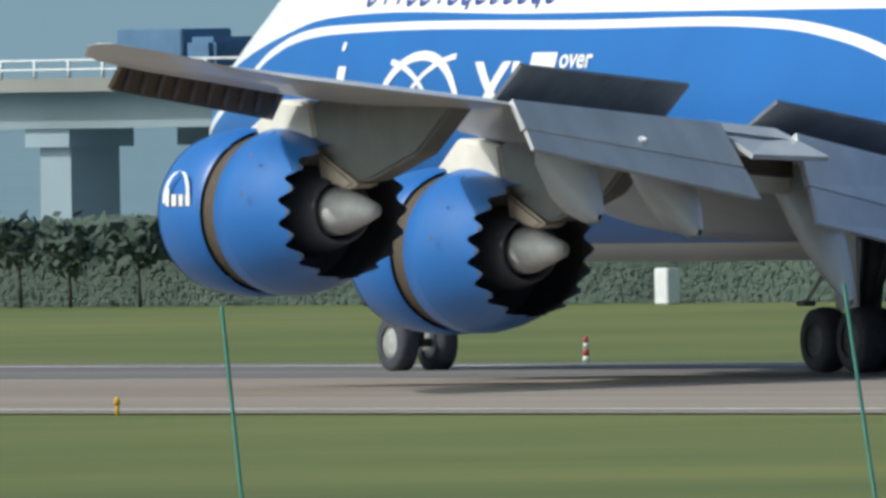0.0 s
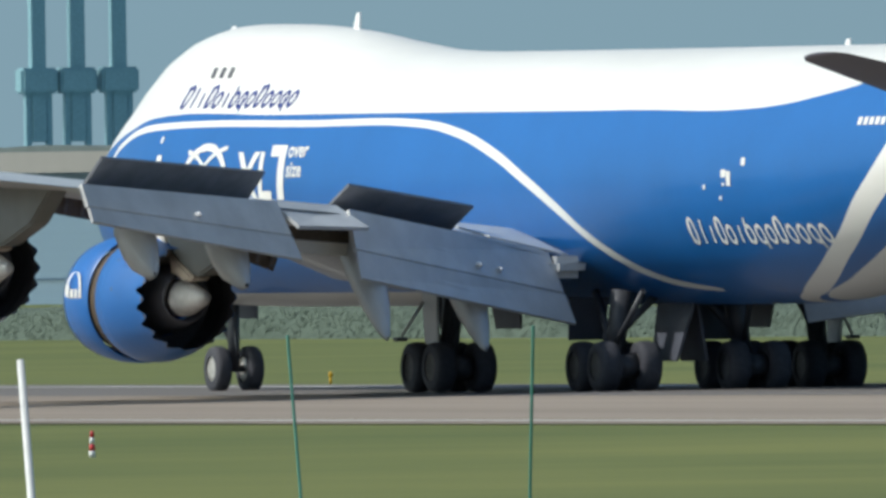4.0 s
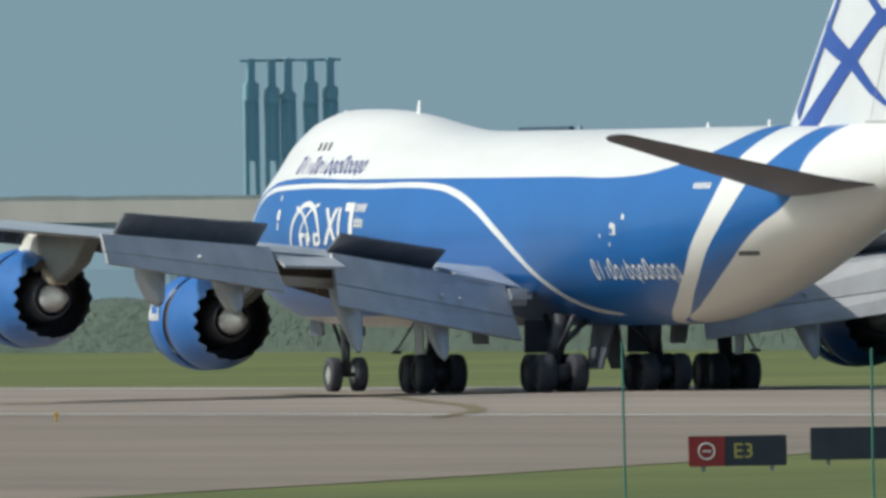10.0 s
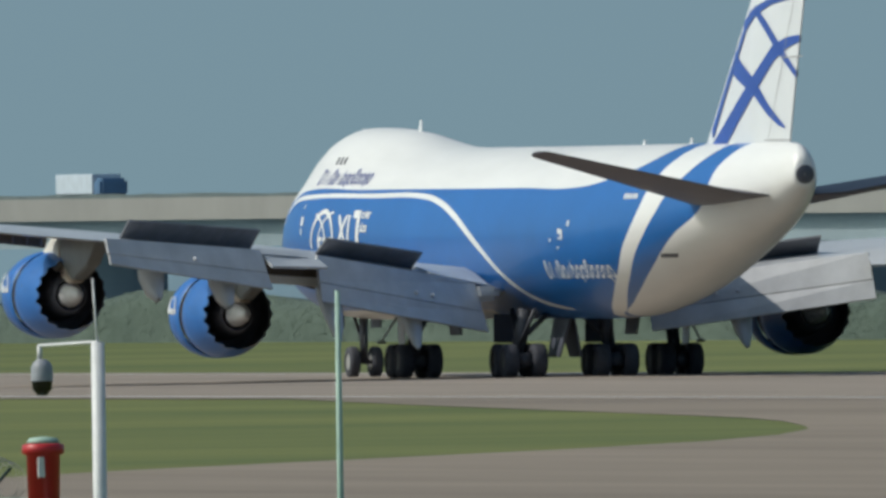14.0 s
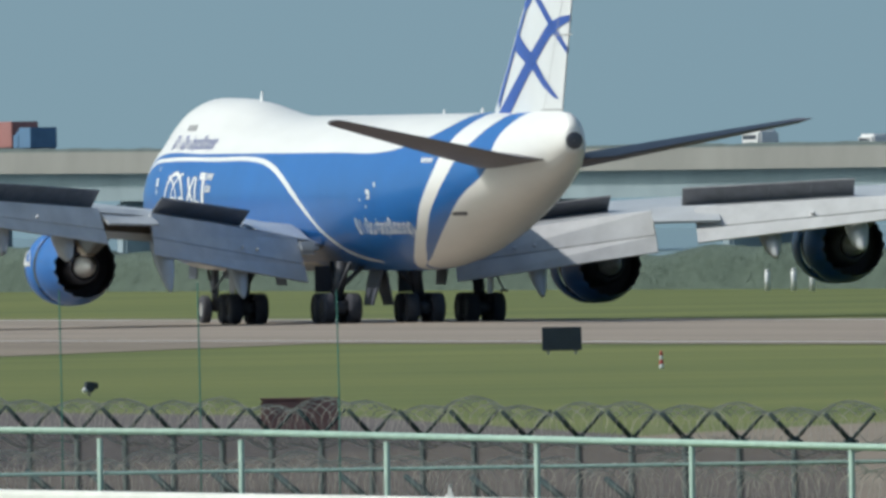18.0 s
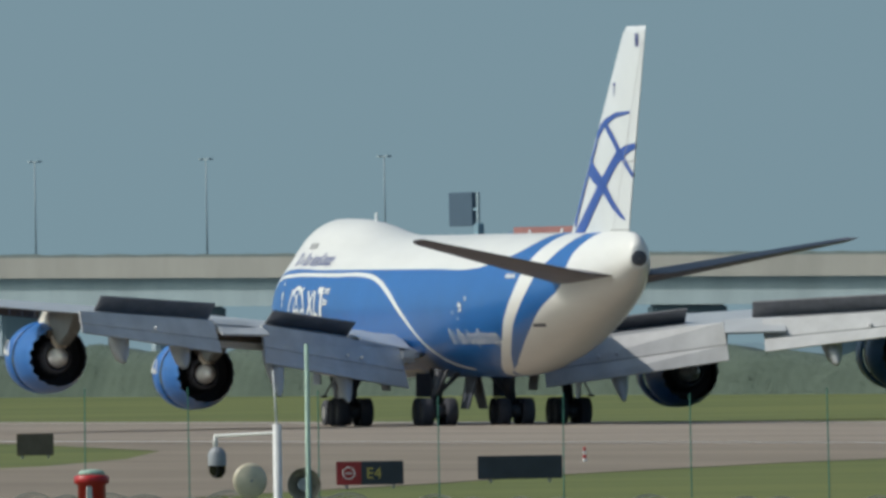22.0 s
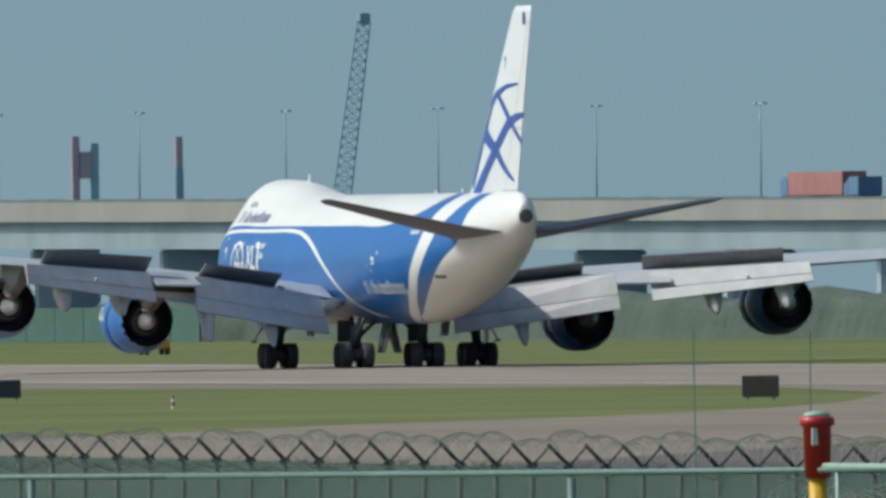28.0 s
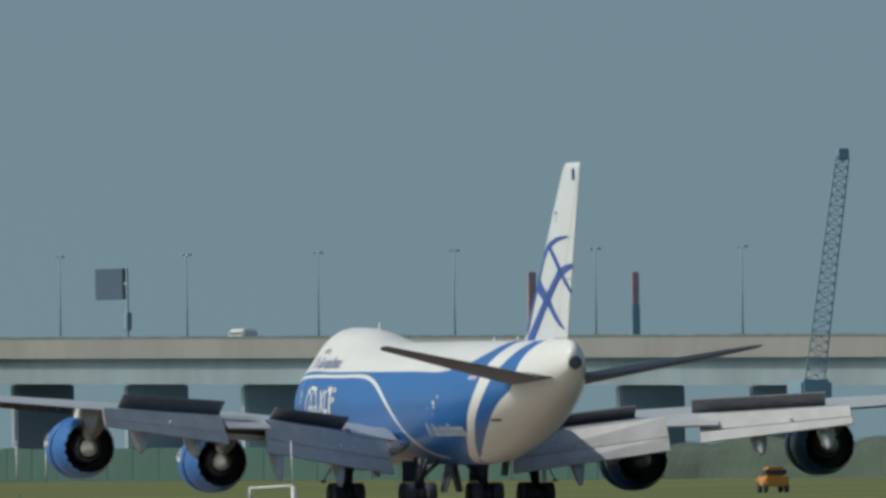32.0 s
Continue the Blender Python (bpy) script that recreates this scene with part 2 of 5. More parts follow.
structure("taxiway_line", mesh_of("line", [(x, y + d, 0.05) for x, y in lead for d in (-0.3, 0.3)], [(2 * i, 2 * i + 2, 2 * i + 3, 2 * i + 1) for i in range(len(lead) - 1)]), LEAD_LINE, "worn dark yellow lead-off line curving on to the taxiway")
structure("perimeter_road", sheet([(700, -160), (900, -225), (1034, -247), (1400, -258), (1900, -262), (1900, -205), (1200, -190), (800, -140)], 0.014), DUST, "brown-grey perimeter road behind the fence")



# ---- the airplane, measured from its nose (x to the front, y to port, z up) ----
AFT = 37.8
# station, height of the axis, half width, depth below, height above
HULL = [(0.0, 4.75, 0.05, 0.05, 0.05, 4.78, 0.04), (-0.25, 4.78, 0.58, 0.6, 0.62, 5.3, 0.3), (-0.7, 4.85, 0.98, 1.05, 1.1, 5.95, 0.6), (-1.8, 5.0, 1.58, 1.8, 1.72, 6.7, 0.95), (-3.2, 5.2, 2.08, 2.4, 2.25, 7.7, 1.25), (-4.8, 5.35, 2.5, 2.8, 2.72, 8.68, 1.55), (-7.0, 5.45, 2.9, 3.1, 3.06, 9.48, 1.82), (-10.0, 5.5, 3.18, 3.22, 3.22, 9.77, 2.1), (-13.5, 5.5, 3.25, 3.25, 3.25, 9.74, 2.15), (-17.0, 5.5, 3.25, 3.25, 3.25, 9.56, 2.15), (-20.5, 5.5, 3.25, 3.25, 3.25, 9.2, 2.15), (-24.0, 5.5, 3.25, 3.25, 3.25, 8.86, 2.2), (-27.5, 5.5, 3.25, 3.25, 3.25, 8.75, 2.2), (-46.0, 5.5, 3.25, 3.25, 3.25, 8.7, 2.0), (-49.5, 5.52, 3.23, 3.22, 3.23, 8.7, 1.8), (-53.0, 5.6, 3.12, 3.0, 3.15, 8.7, 1.5), (-57.0, 5.8, 2.88, 2.62, 2.95, 8.73, 1.4), (-61.0, 6.1, 2.5, 2.15, 2.65, 8.76, 1.35), (-65.0, 6.5, 2.02, 1.75, 2.25, 8.79, 1.25), (-69.0, 6.95, 1.42, 1.35, 1.8, 8.81, 1.0), (-72.0, 7.4, 0.84, 0.94, 1.35, 8.8, 0.66), (-72.9, 7.56, 0.6, 0.68, 1.05, 8.64, 0.5), (-73.3, 7.6, 0.46, 0.52, 0.78, 8.36, 0.4), (-73.45, 7.62, 0.41, 0.44, 0.5, 8.1, 0.35)]
LOBE_Z = 7.1


def smooth_table(table):
    """Adds rows between the rows by a monotone spline, so that the skin runs fair."""
    xs = np.array([r[0] for r in table])[::-1]
    out = []
    vals = np.array([r[1:] for r in table])[::-1]
    h = np.diff(xs)
    d = np.diff(vals, axis=0) / h[:, None]
    m = np.zeros_like(vals)
    for i in range(1, len(xs) - 1):
        ok = d[i - 1] * d[i] > 0
        w1, w2 = 2 * h[i] + h[i - 1], h[i] + 2 * h[i - 1]
        with np.errstate(divide="ignore", invalid="ignore"):
            m[i] = np.where(ok, (w1 + w2) / (w1 / np.where(d[i - 1] == 0, 1, d[i - 1]) + w2 / np.where(d[i] == 0, 1, d[i])), 0)
    m[0], m[-1] = d[0], d[-1]
    for i in range(len(h)):
        n = max(2, int(h[i] / 0.8))
        for k in range(n):
            s = k / n
            y = (1 + 2 * s) * (1 - s) ** 2 * vals[i] + s * (1 - s) ** 2 * h[i] * m[i] + s * s * (3 - 2 * s) * vals[i + 1] + s * s * (s - 1) * h[i] * m[i + 1]
            out.append((xs[i] + s * h[i], *y))
    out.append((xs[-1], *vals[-1]))
    return out[::-1]


HULL_FINE = smooth_table(HULL)


def hull_radius(c, s, zc, w, lo, hi, top, wu):
    """How far the skin lies from the axis in the direction (s across, c up): the larger of the main and the upper lobe."""
    r = 1 / math.sqrt((s / w) ** 2 + (c / (hi if c > 0 else lo)) ** 2)
    base = min(LOBE_Z, zc + 0.45 * (top - zc))
    h, d = top - base, base - zc
    if c <= 0 or h <= 0.05:
        return r
    qa, qb, qc = (s / wu) ** 2 + (c / h) ** 2, -2 * c * d / (h * h), (d / h) ** 2 - 1
    disc = qb * qb - 4 * qa * qc
    if disc > 0:
        r2 = (-qb + math.sqrt(disc)) / (2 * qa)
        # the lobes meet in a soft crease
        r = (r ** 14 + max(r2, 0.01) ** 14) ** (1 / 14) if r2 > 0 else r
    return r


HULL_CACHE = {}


def hull_y(x, z):
    """Half width of the body at a station and height."""
    key = round(x, 2)
    if key not in HULL_CACHE:
        row = lerp_table(HULL_FINE, x)
        pts = []
        for i in range(121):
            a = math.pi * i / 120
            r = hull_radius(math.cos(a), math.sin(a), *row)
            pts.append((row[0] + r * math.cos(a), r * math.sin(a)))
        HULL_CACHE[key] = (np.array([p[0] for p in pts])[::-1], np.array([p[1] for p in pts])[::-1])
    zs, ys = HULL_CACHE[key]
    return float(np.interp(z, zs, ys))


def fuselage_mesh(n=96):
    verts, faces = [], []
    for x, zc, w, lo, hi, top, wu in HULL_FINE:
        for i in range(n):
            a = 2 * math.pi * i / n
            c, s = math.cos(a), math.sin(a)
            r = hull_radius(c, s, zc, w, lo, hi, top, wu)
            verts.append((x, r * s, zc + r * c))
    rows = len(HULL_FINE)
    for r in range(rows - 1):
        for i in range(n):
            j = (i + 1) % n
            faces.append((r * n + i, (r + 1) * n + i, (r + 1) * n + j, r * n + j))
    faces.append(tuple(range(n)))
    faces.append(tuple((rows - 1) * n + i for i in range(n))[::-1])
    return mesh_of("fuselage", verts, faces, True)


def curve_node(m, value, points, lo, hi, out):
    """Maps value in lo..hi through a smooth curve; its results run 0..out."""
    u = ramp(m, value, lo, hi)
    c = node(m, "ShaderNodeFloatCurve")
    cv = c.mapping.curves[0]
    pts = sorted(((x - lo) / (hi - lo), y / out) for x, y in points)
    cv.points[0].location, cv.points[1].location = pts[0], pts[-1]
    for p in pts[1:-1]:
        cv.points.new(*p)
    c.mapping.update()
    link(m, u, c.inputs["Value"])
    return math_node(m, "MULTIPLY", c.outputs[0], out)


ROOF_LINE = [(0.0, 5.3), (-3.0, 6.2), (-5.0, 6.65), (-6.65, 6.98), (-8.7, 7.3), (-18.0, 7.32), (-42.0, 7.28), (-50.7, 7.28), (-54.2, 7.58), (-56.8, 8.02), (-58.5, 8.9), (-60.0, 9.9), (-76.0, 10.0)]
SWOOSH = [(0.0, 4.7, 0.1), (-3.0, 5.4, 0.1), (-5.0, 6.05, 0.1), (-6.5, 6.68, 0.1), (-8.0, 6.97, 0.1), (-10.0, 7.07, 0.09), (-20.0, 7.08, 0.09), (-28.2, 7.02, 0.1), (-30.6, 6.81, 0.11), (-33.3, 6.33, 0.13), (-35.9, 5.59, 0.15), (-38.2, 4.72, 0.16), (-39.5, 4.06, 0.16), (-40.7, 3.5, 0.16), (-41.9, 3.06, 0.13), (-43.1, 2.8, 0.1), (-45.4, 2.62, 0.04)]
BAND_A, BAND_B, BAND_C = [(0.0, -46.0), (2.3, -48.5), (2.6, -50.2), (3.7, -54.3), (4.96, -57.0), (6.2, -58.9), (7.3, -59.7), (8.1, -60.2), (10.0, -61.0)], [(0.0, -46.5), (2.3, -49.4), (2.6, -51.4), (3.5, -54.9), (4.77, -58.1), (6.03, -60.6), (7.1, -62.1), (7.95, -63.5), (10.0, -65.5)], [(0.0, -47.0), (2.3, -50.0), (2.95, -53.6), (3.86, -57.4), (5.47, -62.5), (6.36, -65.4), (7.2, -66.0), (8.0, -66.3), (10.0, -68.0)]


def livery():
    m = material("livery", (0.014, 0.135, 0.43), 0.34, vary=0.10, scale=0.35, fine=5, bump=0.0, coat=0.18)
    b = m.node_tree.nodes["Principled BSDF"]
    b.inputs["Specular IOR Level"].default_value = 0.3
    blue = b.inputs["Base Color"].links[0].from_socket
    tc = node(m, "ShaderNodeTexCoord")
    sp = node(m, "ShaderNodeSeparateXYZ")
    link(m, tc.outputs["Object"], sp.inputs[0])
    x, z = sp.outputs["X"], sp.outputs["Z"]
    grime = ramp(m, noise_out(m, 0.5, 5, (0.3, 1, 1.5)), 0.3, 0.7)
    white = mix_colour(m, grime, (0.74, 0.74, 0.72), (0.82, 0.82, 0.80))
    grey = mix_colour(m, grime, (0.50, 0.49, 0.46), (0.60, 0.59, 0.56))
    roof = math_node(m, "GREATER_THAN", z, curve_node(m, x, ROOF_LINE, -76, 0, 10))
    mid = curve_node(m, x, [(a, c) for a, c, _ in SWOOSH], -76, 0, 10)
    half = curve_node(m, x, [(a, h) for a, _, h in SWOOSH], -76, 0, 1)
    stripe = math_node(m, "LESS_THAN", math_node(m, "ABSOLUTE", math_node(m, "SUBTRACT", z, mid)), half)
    stripe = math_node(m, "MULTIPLY", stripe, math_node(m, "GREATER_THAN", x, SWOOSH[-1][0]))
    neg = math_node(m, "MULTIPLY", x, -1.0)
    a, bb, cc = (math_node(m, "GREATER_THAN", neg, curve_node(m, z, [(q, -p) for q, p in t], 0, 10, 80)) for t in (BAND_A, BAND_B, BAND_C))
    belly = math_node(m, "MULTIPLY", math_node(m, "LESS_THAN", z, 2.62), math_node(m, "GREATER_THAN", x, -33.0))
    c = mix_colour(m, roof, blue, white)
    c = mix_colour(m, stripe, c, white)
    c = mix_colour(m, belly, c, grey)
    c = mix_colour(m, a, c, white)
    c = mix_colour(m, bb, c, blue)
    c = mix_colour(m, cc, c, white)
    link(m, c, b.inputs["Base Color"])
    return m


LIVERY = livery()
airplane = thing("cargo_airplane", (0, RUN_Y, 0), "blue and white four-engined jumbo cargo airplane rolling along the runway", "airplane")


def plane_part(name, bm, mat, label="", parent=None):
    ob = part(name, bm, mat, parent or airplane, label)
    if parent is None:
        ob.location = (AFT, 0, 0)
    return ob


plane_part("fuselage", fuselage_mesh(), LIVERY, "blue and white jumbo body with a humped upper deck")


def airfoil_loft(stations, n=11, y_axis=True):
    """A wing from stations (span, leading x, trailing x, height, thickness)."""
    verts, faces = [], []
    prof = []
    for i in range(n):
        u = (1 - math.cos(math.pi * i / (n - 1))) / 2
        prof.append((u, 2.6 * (0.2969 * math.sqrt(u) - 0.126 * u - 0.3516 * u * u + 0.2843 * u ** 3 - 0.1015 * u ** 4)))
    loop = [(u, t * 0.65) for u, t in prof] + [(u, -t * 0.36) for u, t in prof[-2:0:-1]]
    k = len(loop)
    for s, xl, xt, h, th, *trim in stations:
        for u, t in loop:
            x, q = xl + (xt - xl) * u, t * th - (trim[0] * (1 - u) if trim else 0)
            verts.append((x, s, h + q) if y_axis else (x, q, h + s))
    for r in range(len(stations) - 1):
        for i in range(k):
            j = (i + 1) % k
            faces.append((r * k + i, r * k + j, (r + 1) * k + j, (r + 1) * k + i))
    faces.append(tuple(range(k))[::-1])
    faces.append(tuple((len(stations) - 1) * k + i for i in range(k)))
    me = mesh_of("loft", verts, faces, True)
    bm = bmesh.new()
    bm.from_mesh(me)
    bmesh.ops.recalc_face_normals(bm, faces=bm.faces[:])
    return bm


def flip(p, s):
    return (p[0], p[1] * s, p[2])


def te(y):
    """The fixed trailing edge of the wing: station and height."""
    return -38.9 - 0.6527 * (y - 3.48), float(np.interp(y, [3.0, 6.0, 10.4, 13.6, 20.0, 34.7], [3.52, 4.12, 4.75, 5.03, 5.48, 6.8]))


WING = [(1.5, -19.8, -38.0, 3.2, 6.6, -0.1), (3.4, -21.6, -38.85, 3.48, 6.4, 0.0), (7.5, -26.6, -41.4, 4.22, 4.0, -0.05), (11.7, -31.7, -44.1, 4.76, 2.5, -0.18), (15.5, -35.5, -46.6, 5.06, 2.0, -0.28), (20.5, -40.4, -49.9, 5.46, 1.6, -0.34), (28.5, -47.9, -54.6, 6.12, 1.1, -0.3), (30.5, -50.4, -56.0, 6.34, 0.8, -0.2), (32.5, -53.6, -57.3, 6.62, 0.4, 0.0), (34.2, -56.9, -58.4, 6.8, 0.2, 0.0), (34.6, -57.9, -58.7, 6.84, 0.1, 0.0)]


def build_wing(s):
    plane_part("wing", airfoil_loft([(y * s, a, b, h, t, d) for y, a, b, h, t, d in WING]), WING_GREY, "swept grey wing with a raked tip")
    # trailing edge flaps: two big panels a side, each in a main and an aft piece
    for y0, y1, drop0, drop1, back0, back1 in ((3.75, 11.3, 1.86, 1.72, 1.4, 0.8), (14.0, 21.3, 1.45, 0.92, 1.2, 0.8)):
        (xa, za), (xb, zb) = te(y0), te(y1)
        top0, top1 = (xa + 0.15, y0, za + 0.05), (xb + 0.15, y1, zb + 0.05)
        low0, low1 = (xa - back0, y0 - 0.15, za - drop0), (xb - back1, y1 + 0.05, zb - drop1)
        m0 = tuple(np.array(top0) * 0.42 + np.array(low0) * 0.58)
        m1 = tuple(np.array(top1) * 0.42 + np.array(low1) * 0.58)
        bm = slab([flip(p, s) for p in ((top0, top1, m1, m0) if s > 0 else (top1, top0, m0, m1))], 0.12)
        flap = plane_part("flap", bm, FLAP_GREY, "extended grey trailing-edge flap")
        m0, m1 = (m0[0] - 0.06, m0[1], m0[2] - 0.04), (m1[0] - 0.06, m1[1], m1[2] - 0.04)
        bm = slab([flip(p, s) for p in ((m0, m1, low1, low0) if s > 0 else (m1, m0, low0, low1))], 0.08)
        plane_part("aft_flap", bm, FLAP_GREY, "drooped aft flap panel")
        # pale bumps stand in for the glints on the flap track covers
        for f in (0.30, 0.40) if y0 < 5 else (0.45,):
            c = [(top0[i] * (1 - f) + top1[i] * f) * 0.55 + (low0[i] * (1 - f) + low1[i] * f) * 0.45 for i in range(3)]
            bump = lathe([(-0.2, 0.02), (-0.14, 0.06), (0.03, 0.085), (0.15, 0.06), (0.2, 0.02)], 12, close=True)
            plane_part("flap_bump", bump, CORE_METAL, "small pale bump for the glint on a flap track cover").location = (AFT + c[0] - 0.02, c[1] * s, c[2] + 0.02)
    # raised spoilers, each panel apart
    for (x0, y0, z0), (x1, y1, z1), count, rise, back in (((-37.4, 6.0, 4.24), (-39.65, 10.4, 4.86), 3, 0.68, 1.45), ((-42.3, 13.6, 5.16), (-47.0, 20.0, 5.60), 4, 0.74, 0.95)):
        for k in range(count):
            pts = []
            for f in (k / count + 0.0008, (k + 1) / count - 0.0008):
                x, y, z = x0 + (x1 - x0) * f, y0 + (y1 - y0) * f, z0 + (z1 - z0) * f
                pts.append(((x, y, z - 0.06), (x - back, y - 0.2, z + rise)))
            q = [pts[0][0], pts[1][0], pts[1][1], pts[0][1]]
            plane_part("spoiler", slab([flip(p, s) for p in (q if s > 0 else q[::-1])], 0.07), SPOILER, "raised dark grey spoiler panel")
    # the drooped aileron between the flaps
    q = [(-43.1, 11.35, 4.98), (-44.9, 13.95, 5.16), (-46.4, 13.7, 4.48), (-44.9, 11.15, 4.40)]
    plane_part("inboard_aileron", slab([flip(p, s) for p in (q if s > 0 else q[::-1])], 0.1), WING_GREY, "pale drooped inboard aileron")
    for z0, z1, x, mat, label in () if s < 0 else ((4.42, 4.1, -43.6, CASCADE, "brown open bay between the flaps"), (4.08, 3.76, -43.5, PYLON_CREAM, "cream lower bay panel")):
        q = [(x - 0.9, 14.1, z0 + 0.12), (x + 0.5, 11.2, z0 - 0.1), (x + 0.5, 11.2, z1 - 0.1), (x - 0.9, 14.1, z1 + 0.12)]
        plane_part("aileron_bay", slab([flip(p, s) for p in (q if s > 0 else q[::-1])], 0.25), mat, label)
    # the wing's upper skin rises forward from the flap beside the body
    q = [(-38.75, 3.1, 3.6), (-39.85, 5.75, 4.12), (-36.3, 5.9, 4.56), (-34.4, 2.8, 4.28)]
    plane_part("wing_root_fillet", slab([flip(p, s) for p in (q if s < 0 else q[::-1])], 0.05), WING_GREY, "pale wing root fillet")
    # inboard end of the flap at the body
    plane_part("flap_end_fairing", boxed(-39.6, -38.6, min(2.9 * s, 3.9 * s), max(2.9 * s, 3.9 * s), 2.98, 3.56, 0.2), WING_GREY, "pale rounded flap end fairing")
    # slats under the leading edge droop forward
    for y0, y1 in ((5.0, 10.4), (13.2, 19.4), (21.2, 28.6)):
        def le(y):
            r = lerp_table([(w[0], w[1], w[3] - w[5]) for w in WING], y)
            return r[0], r[1]
        (xa, za), (xb, zb) = le(y0), le(y1)
        q = [(xa + 0.1, y0, za + 0.15), (xb + 0.1, y1, zb + 0.15), (xb + 0.7, y1, zb - 0.42), (xa + 0.75, y0, za - 0.5)]
        slat = plane_part("slat", slab([flip(p, s) for p in (q if s < 0 else q[::-1])], 0.09), CASCADE, "drooped leading-edge flap")
        count = int((y1 - y0) / 0.7)
        for k in range(count):
            f = (k + 0.5) / count
            x, y, z = xa + (xb - xa) * f, y0 + (y1 - y0) * f, za + (zb - za) * f
            part("slat_rib", rod_bm(flip((x - 0.02, y, z + 0.1), s), flip((x + 0.52, y - 0.12, z - 0.46), s), 0.06, 0.045, 6), DARK_METAL, slat)


def canoe(y, s, size=1.0, drop=1.55):
    """A drooped flap track fairing."""
    x, z = te(y)
    bm = bmesh.new()
    rows = []
    for u, w, d in ((0.0, 0.05, 0.05), (0.12, 0.34, 0.42), (0.35, 0.46, 0.74), (0.6, 0.45, 0.74), (0.85, 0.27, 0.46), (0.96, 0.13, 0.2), (1.0, 0.04, 0.06)):
        cx = x + 1.5 - 4.6 * size * u
        cz = z - 0.85 - 0.45 * u - drop * u * u
        rows.append([bm.verts.new((cx, (y + w * math.sin(a)) * s, cz + d * math.cos(a))) for a in [2 * math.pi * i / 10 for i in range(10)]])
    for a, b in zip(rows, rows[1:]):
        for i in range(10):
            f = bm.faces.new((a[i], a[(i + 1) % 10], b[(i + 1) % 10], b[i]))
            f.smooth = True
    bmesh.ops.recalc_face_normals(bm, faces=bm.faces[:])
    plane_part("flap_track_fairing", bm, WING_GREY, "grey canoe-shaped flap track fairing")


def build_engine(y, z, tip_x, s):
    """A fan engine with its reverser sleeve slid back, saw-toothed nozzle and pylon."""
    eng = plane_part("engine", lathe([(tip_x + 5.6, 1.30), (tip_x + 5.95, 1.38), (tip_x + 6.05, 1.46), (tip_x + 5.95, 1.54), (tip_x + 5.6, 1.61), (tip_x + 5.0, 1.67), (tip_x + 4.2, 1.68), (tip_x + 4.1, 1.62)], 56, (0, y * s, z)), BLUE, "big blue turbofan nacelle")
    kid = lambda name, bm, mat, label="": part(name, bm, mat, eng, label)
    kid("cascade_ring", lathe([(tip_x + 4.15, 1.55), (tip_x + 3.4, 1.55)], 56, (0, y * s, z)), CASCADE, "brown thrust reverser cascade ring")
    sl = bmesh.new()
    n, teeth = 144, 18
    rows = []
    prof = [(3.45, 1.52), (3.48, 1.66), (3.0, 1.66), (2.4, 1.58), (1.9, 1.47), (1.45, 1.36)]
    for x, r in prof:
        rows.append([sl.verts.new((tip_x + x, y * s + r * math.sin(2 * math.pi * i / n), z + r * math.cos(2 * math.pi * i / n))) for i in range(n)])
    edge = []
    for i in range(n):
        ph = (i * teeth / n) % 1.0
        d = 0.23 * (1 - math.cos(2 * math.pi * ph))
        a = 2 * math.pi * i / n
        edge.append(sl.verts.new((tip_x + 1.42 - d, y * s + (1.355 - 0.1 * d) * math.sin(a), z + (1.355 - 0.1 * d) * math.cos(a))))
    rows.append(edge)
    for a, b in zip(rows, rows[1:]):
        for i in range(n):
            f = sl.faces.new((a[i], a[(i + 1) % n], b[(i + 1) % n], b[i]))
            f.smooth = True
    kid("reverser_sleeve", sl, BLUE, "blue reverser sleeve with a saw-toothed rim")
    ins = bmesh.new()
    rows = [[ins.verts.new((tip_x + x, y * s + r * math.sin(2 * math.pi * i / n), z + r * math.cos(2 * math.pi * i / n))) for i in range(n)] for x, r in ((3.3, 1.0), (3.3, 1.45), (2.4, 1.5), (1.46, 1.33))]
    rows.append([ins.verts.new((tip_x + 1.43 - 0.225 * (1 - math.cos(2 * math.pi * ((i * teeth / n) % 1.0))), y * s + 1.325 * math.sin(2 * math.pi * i / n), z + 1.325 * math.cos(2 * math.pi * i / n))) for i in range(n)])
    for a, b in zip(rows, rows[1:]):
        for i in range(n):
            ins.faces.new((b[i], b[(i + 1) % n], a[(i + 1) % n], a[i]))
    kid("fan_duct", ins, DUCT, "dark lined fan duct")
    kid("core_cowl", lathe([(tip_x + 3.3, 0.98), (tip_x + 2.2, 0.86), (tip_x + 1.25, 0.66), (tip_x + 1.22, 0.6), (tip_x + 1.8, 0.55)], 40, (0, y * s, z)), DUCT, "dark core cowl")
    kid("exhaust_cone", lathe([(tip_x + 1.75, 0.5), (tip_x + 1.2, 0.47), (tip_x + 0.5, 0.31), (tip_x - 0.1, 0.16), (tip_x - 0.2, 0.05)], 32, (0, y * s, z), True), CONE_METAL, "metal exhaust cone lightened as if sunlit")
    kid("fan_disc", lathe([(tip_x + 5.2, 1.33), (tip_x + 5.15, 0.05)], 40, (0, y * s, z)), DARK_METAL)
    kid("inlet_lip", lathe([(tip_x + 5.65, 1.32), (tip_x + 5.97, 1.38), (tip_x + 6.07, 1.46), (tip_x + 5.97, 1.55)], 56, (0, y * s, z)), WHITE, "pale metal inlet lip")
    # pylon
    wx, wz = lerp_table([(w[0], w[1], w[3] - w[5]) for w in WING], y)
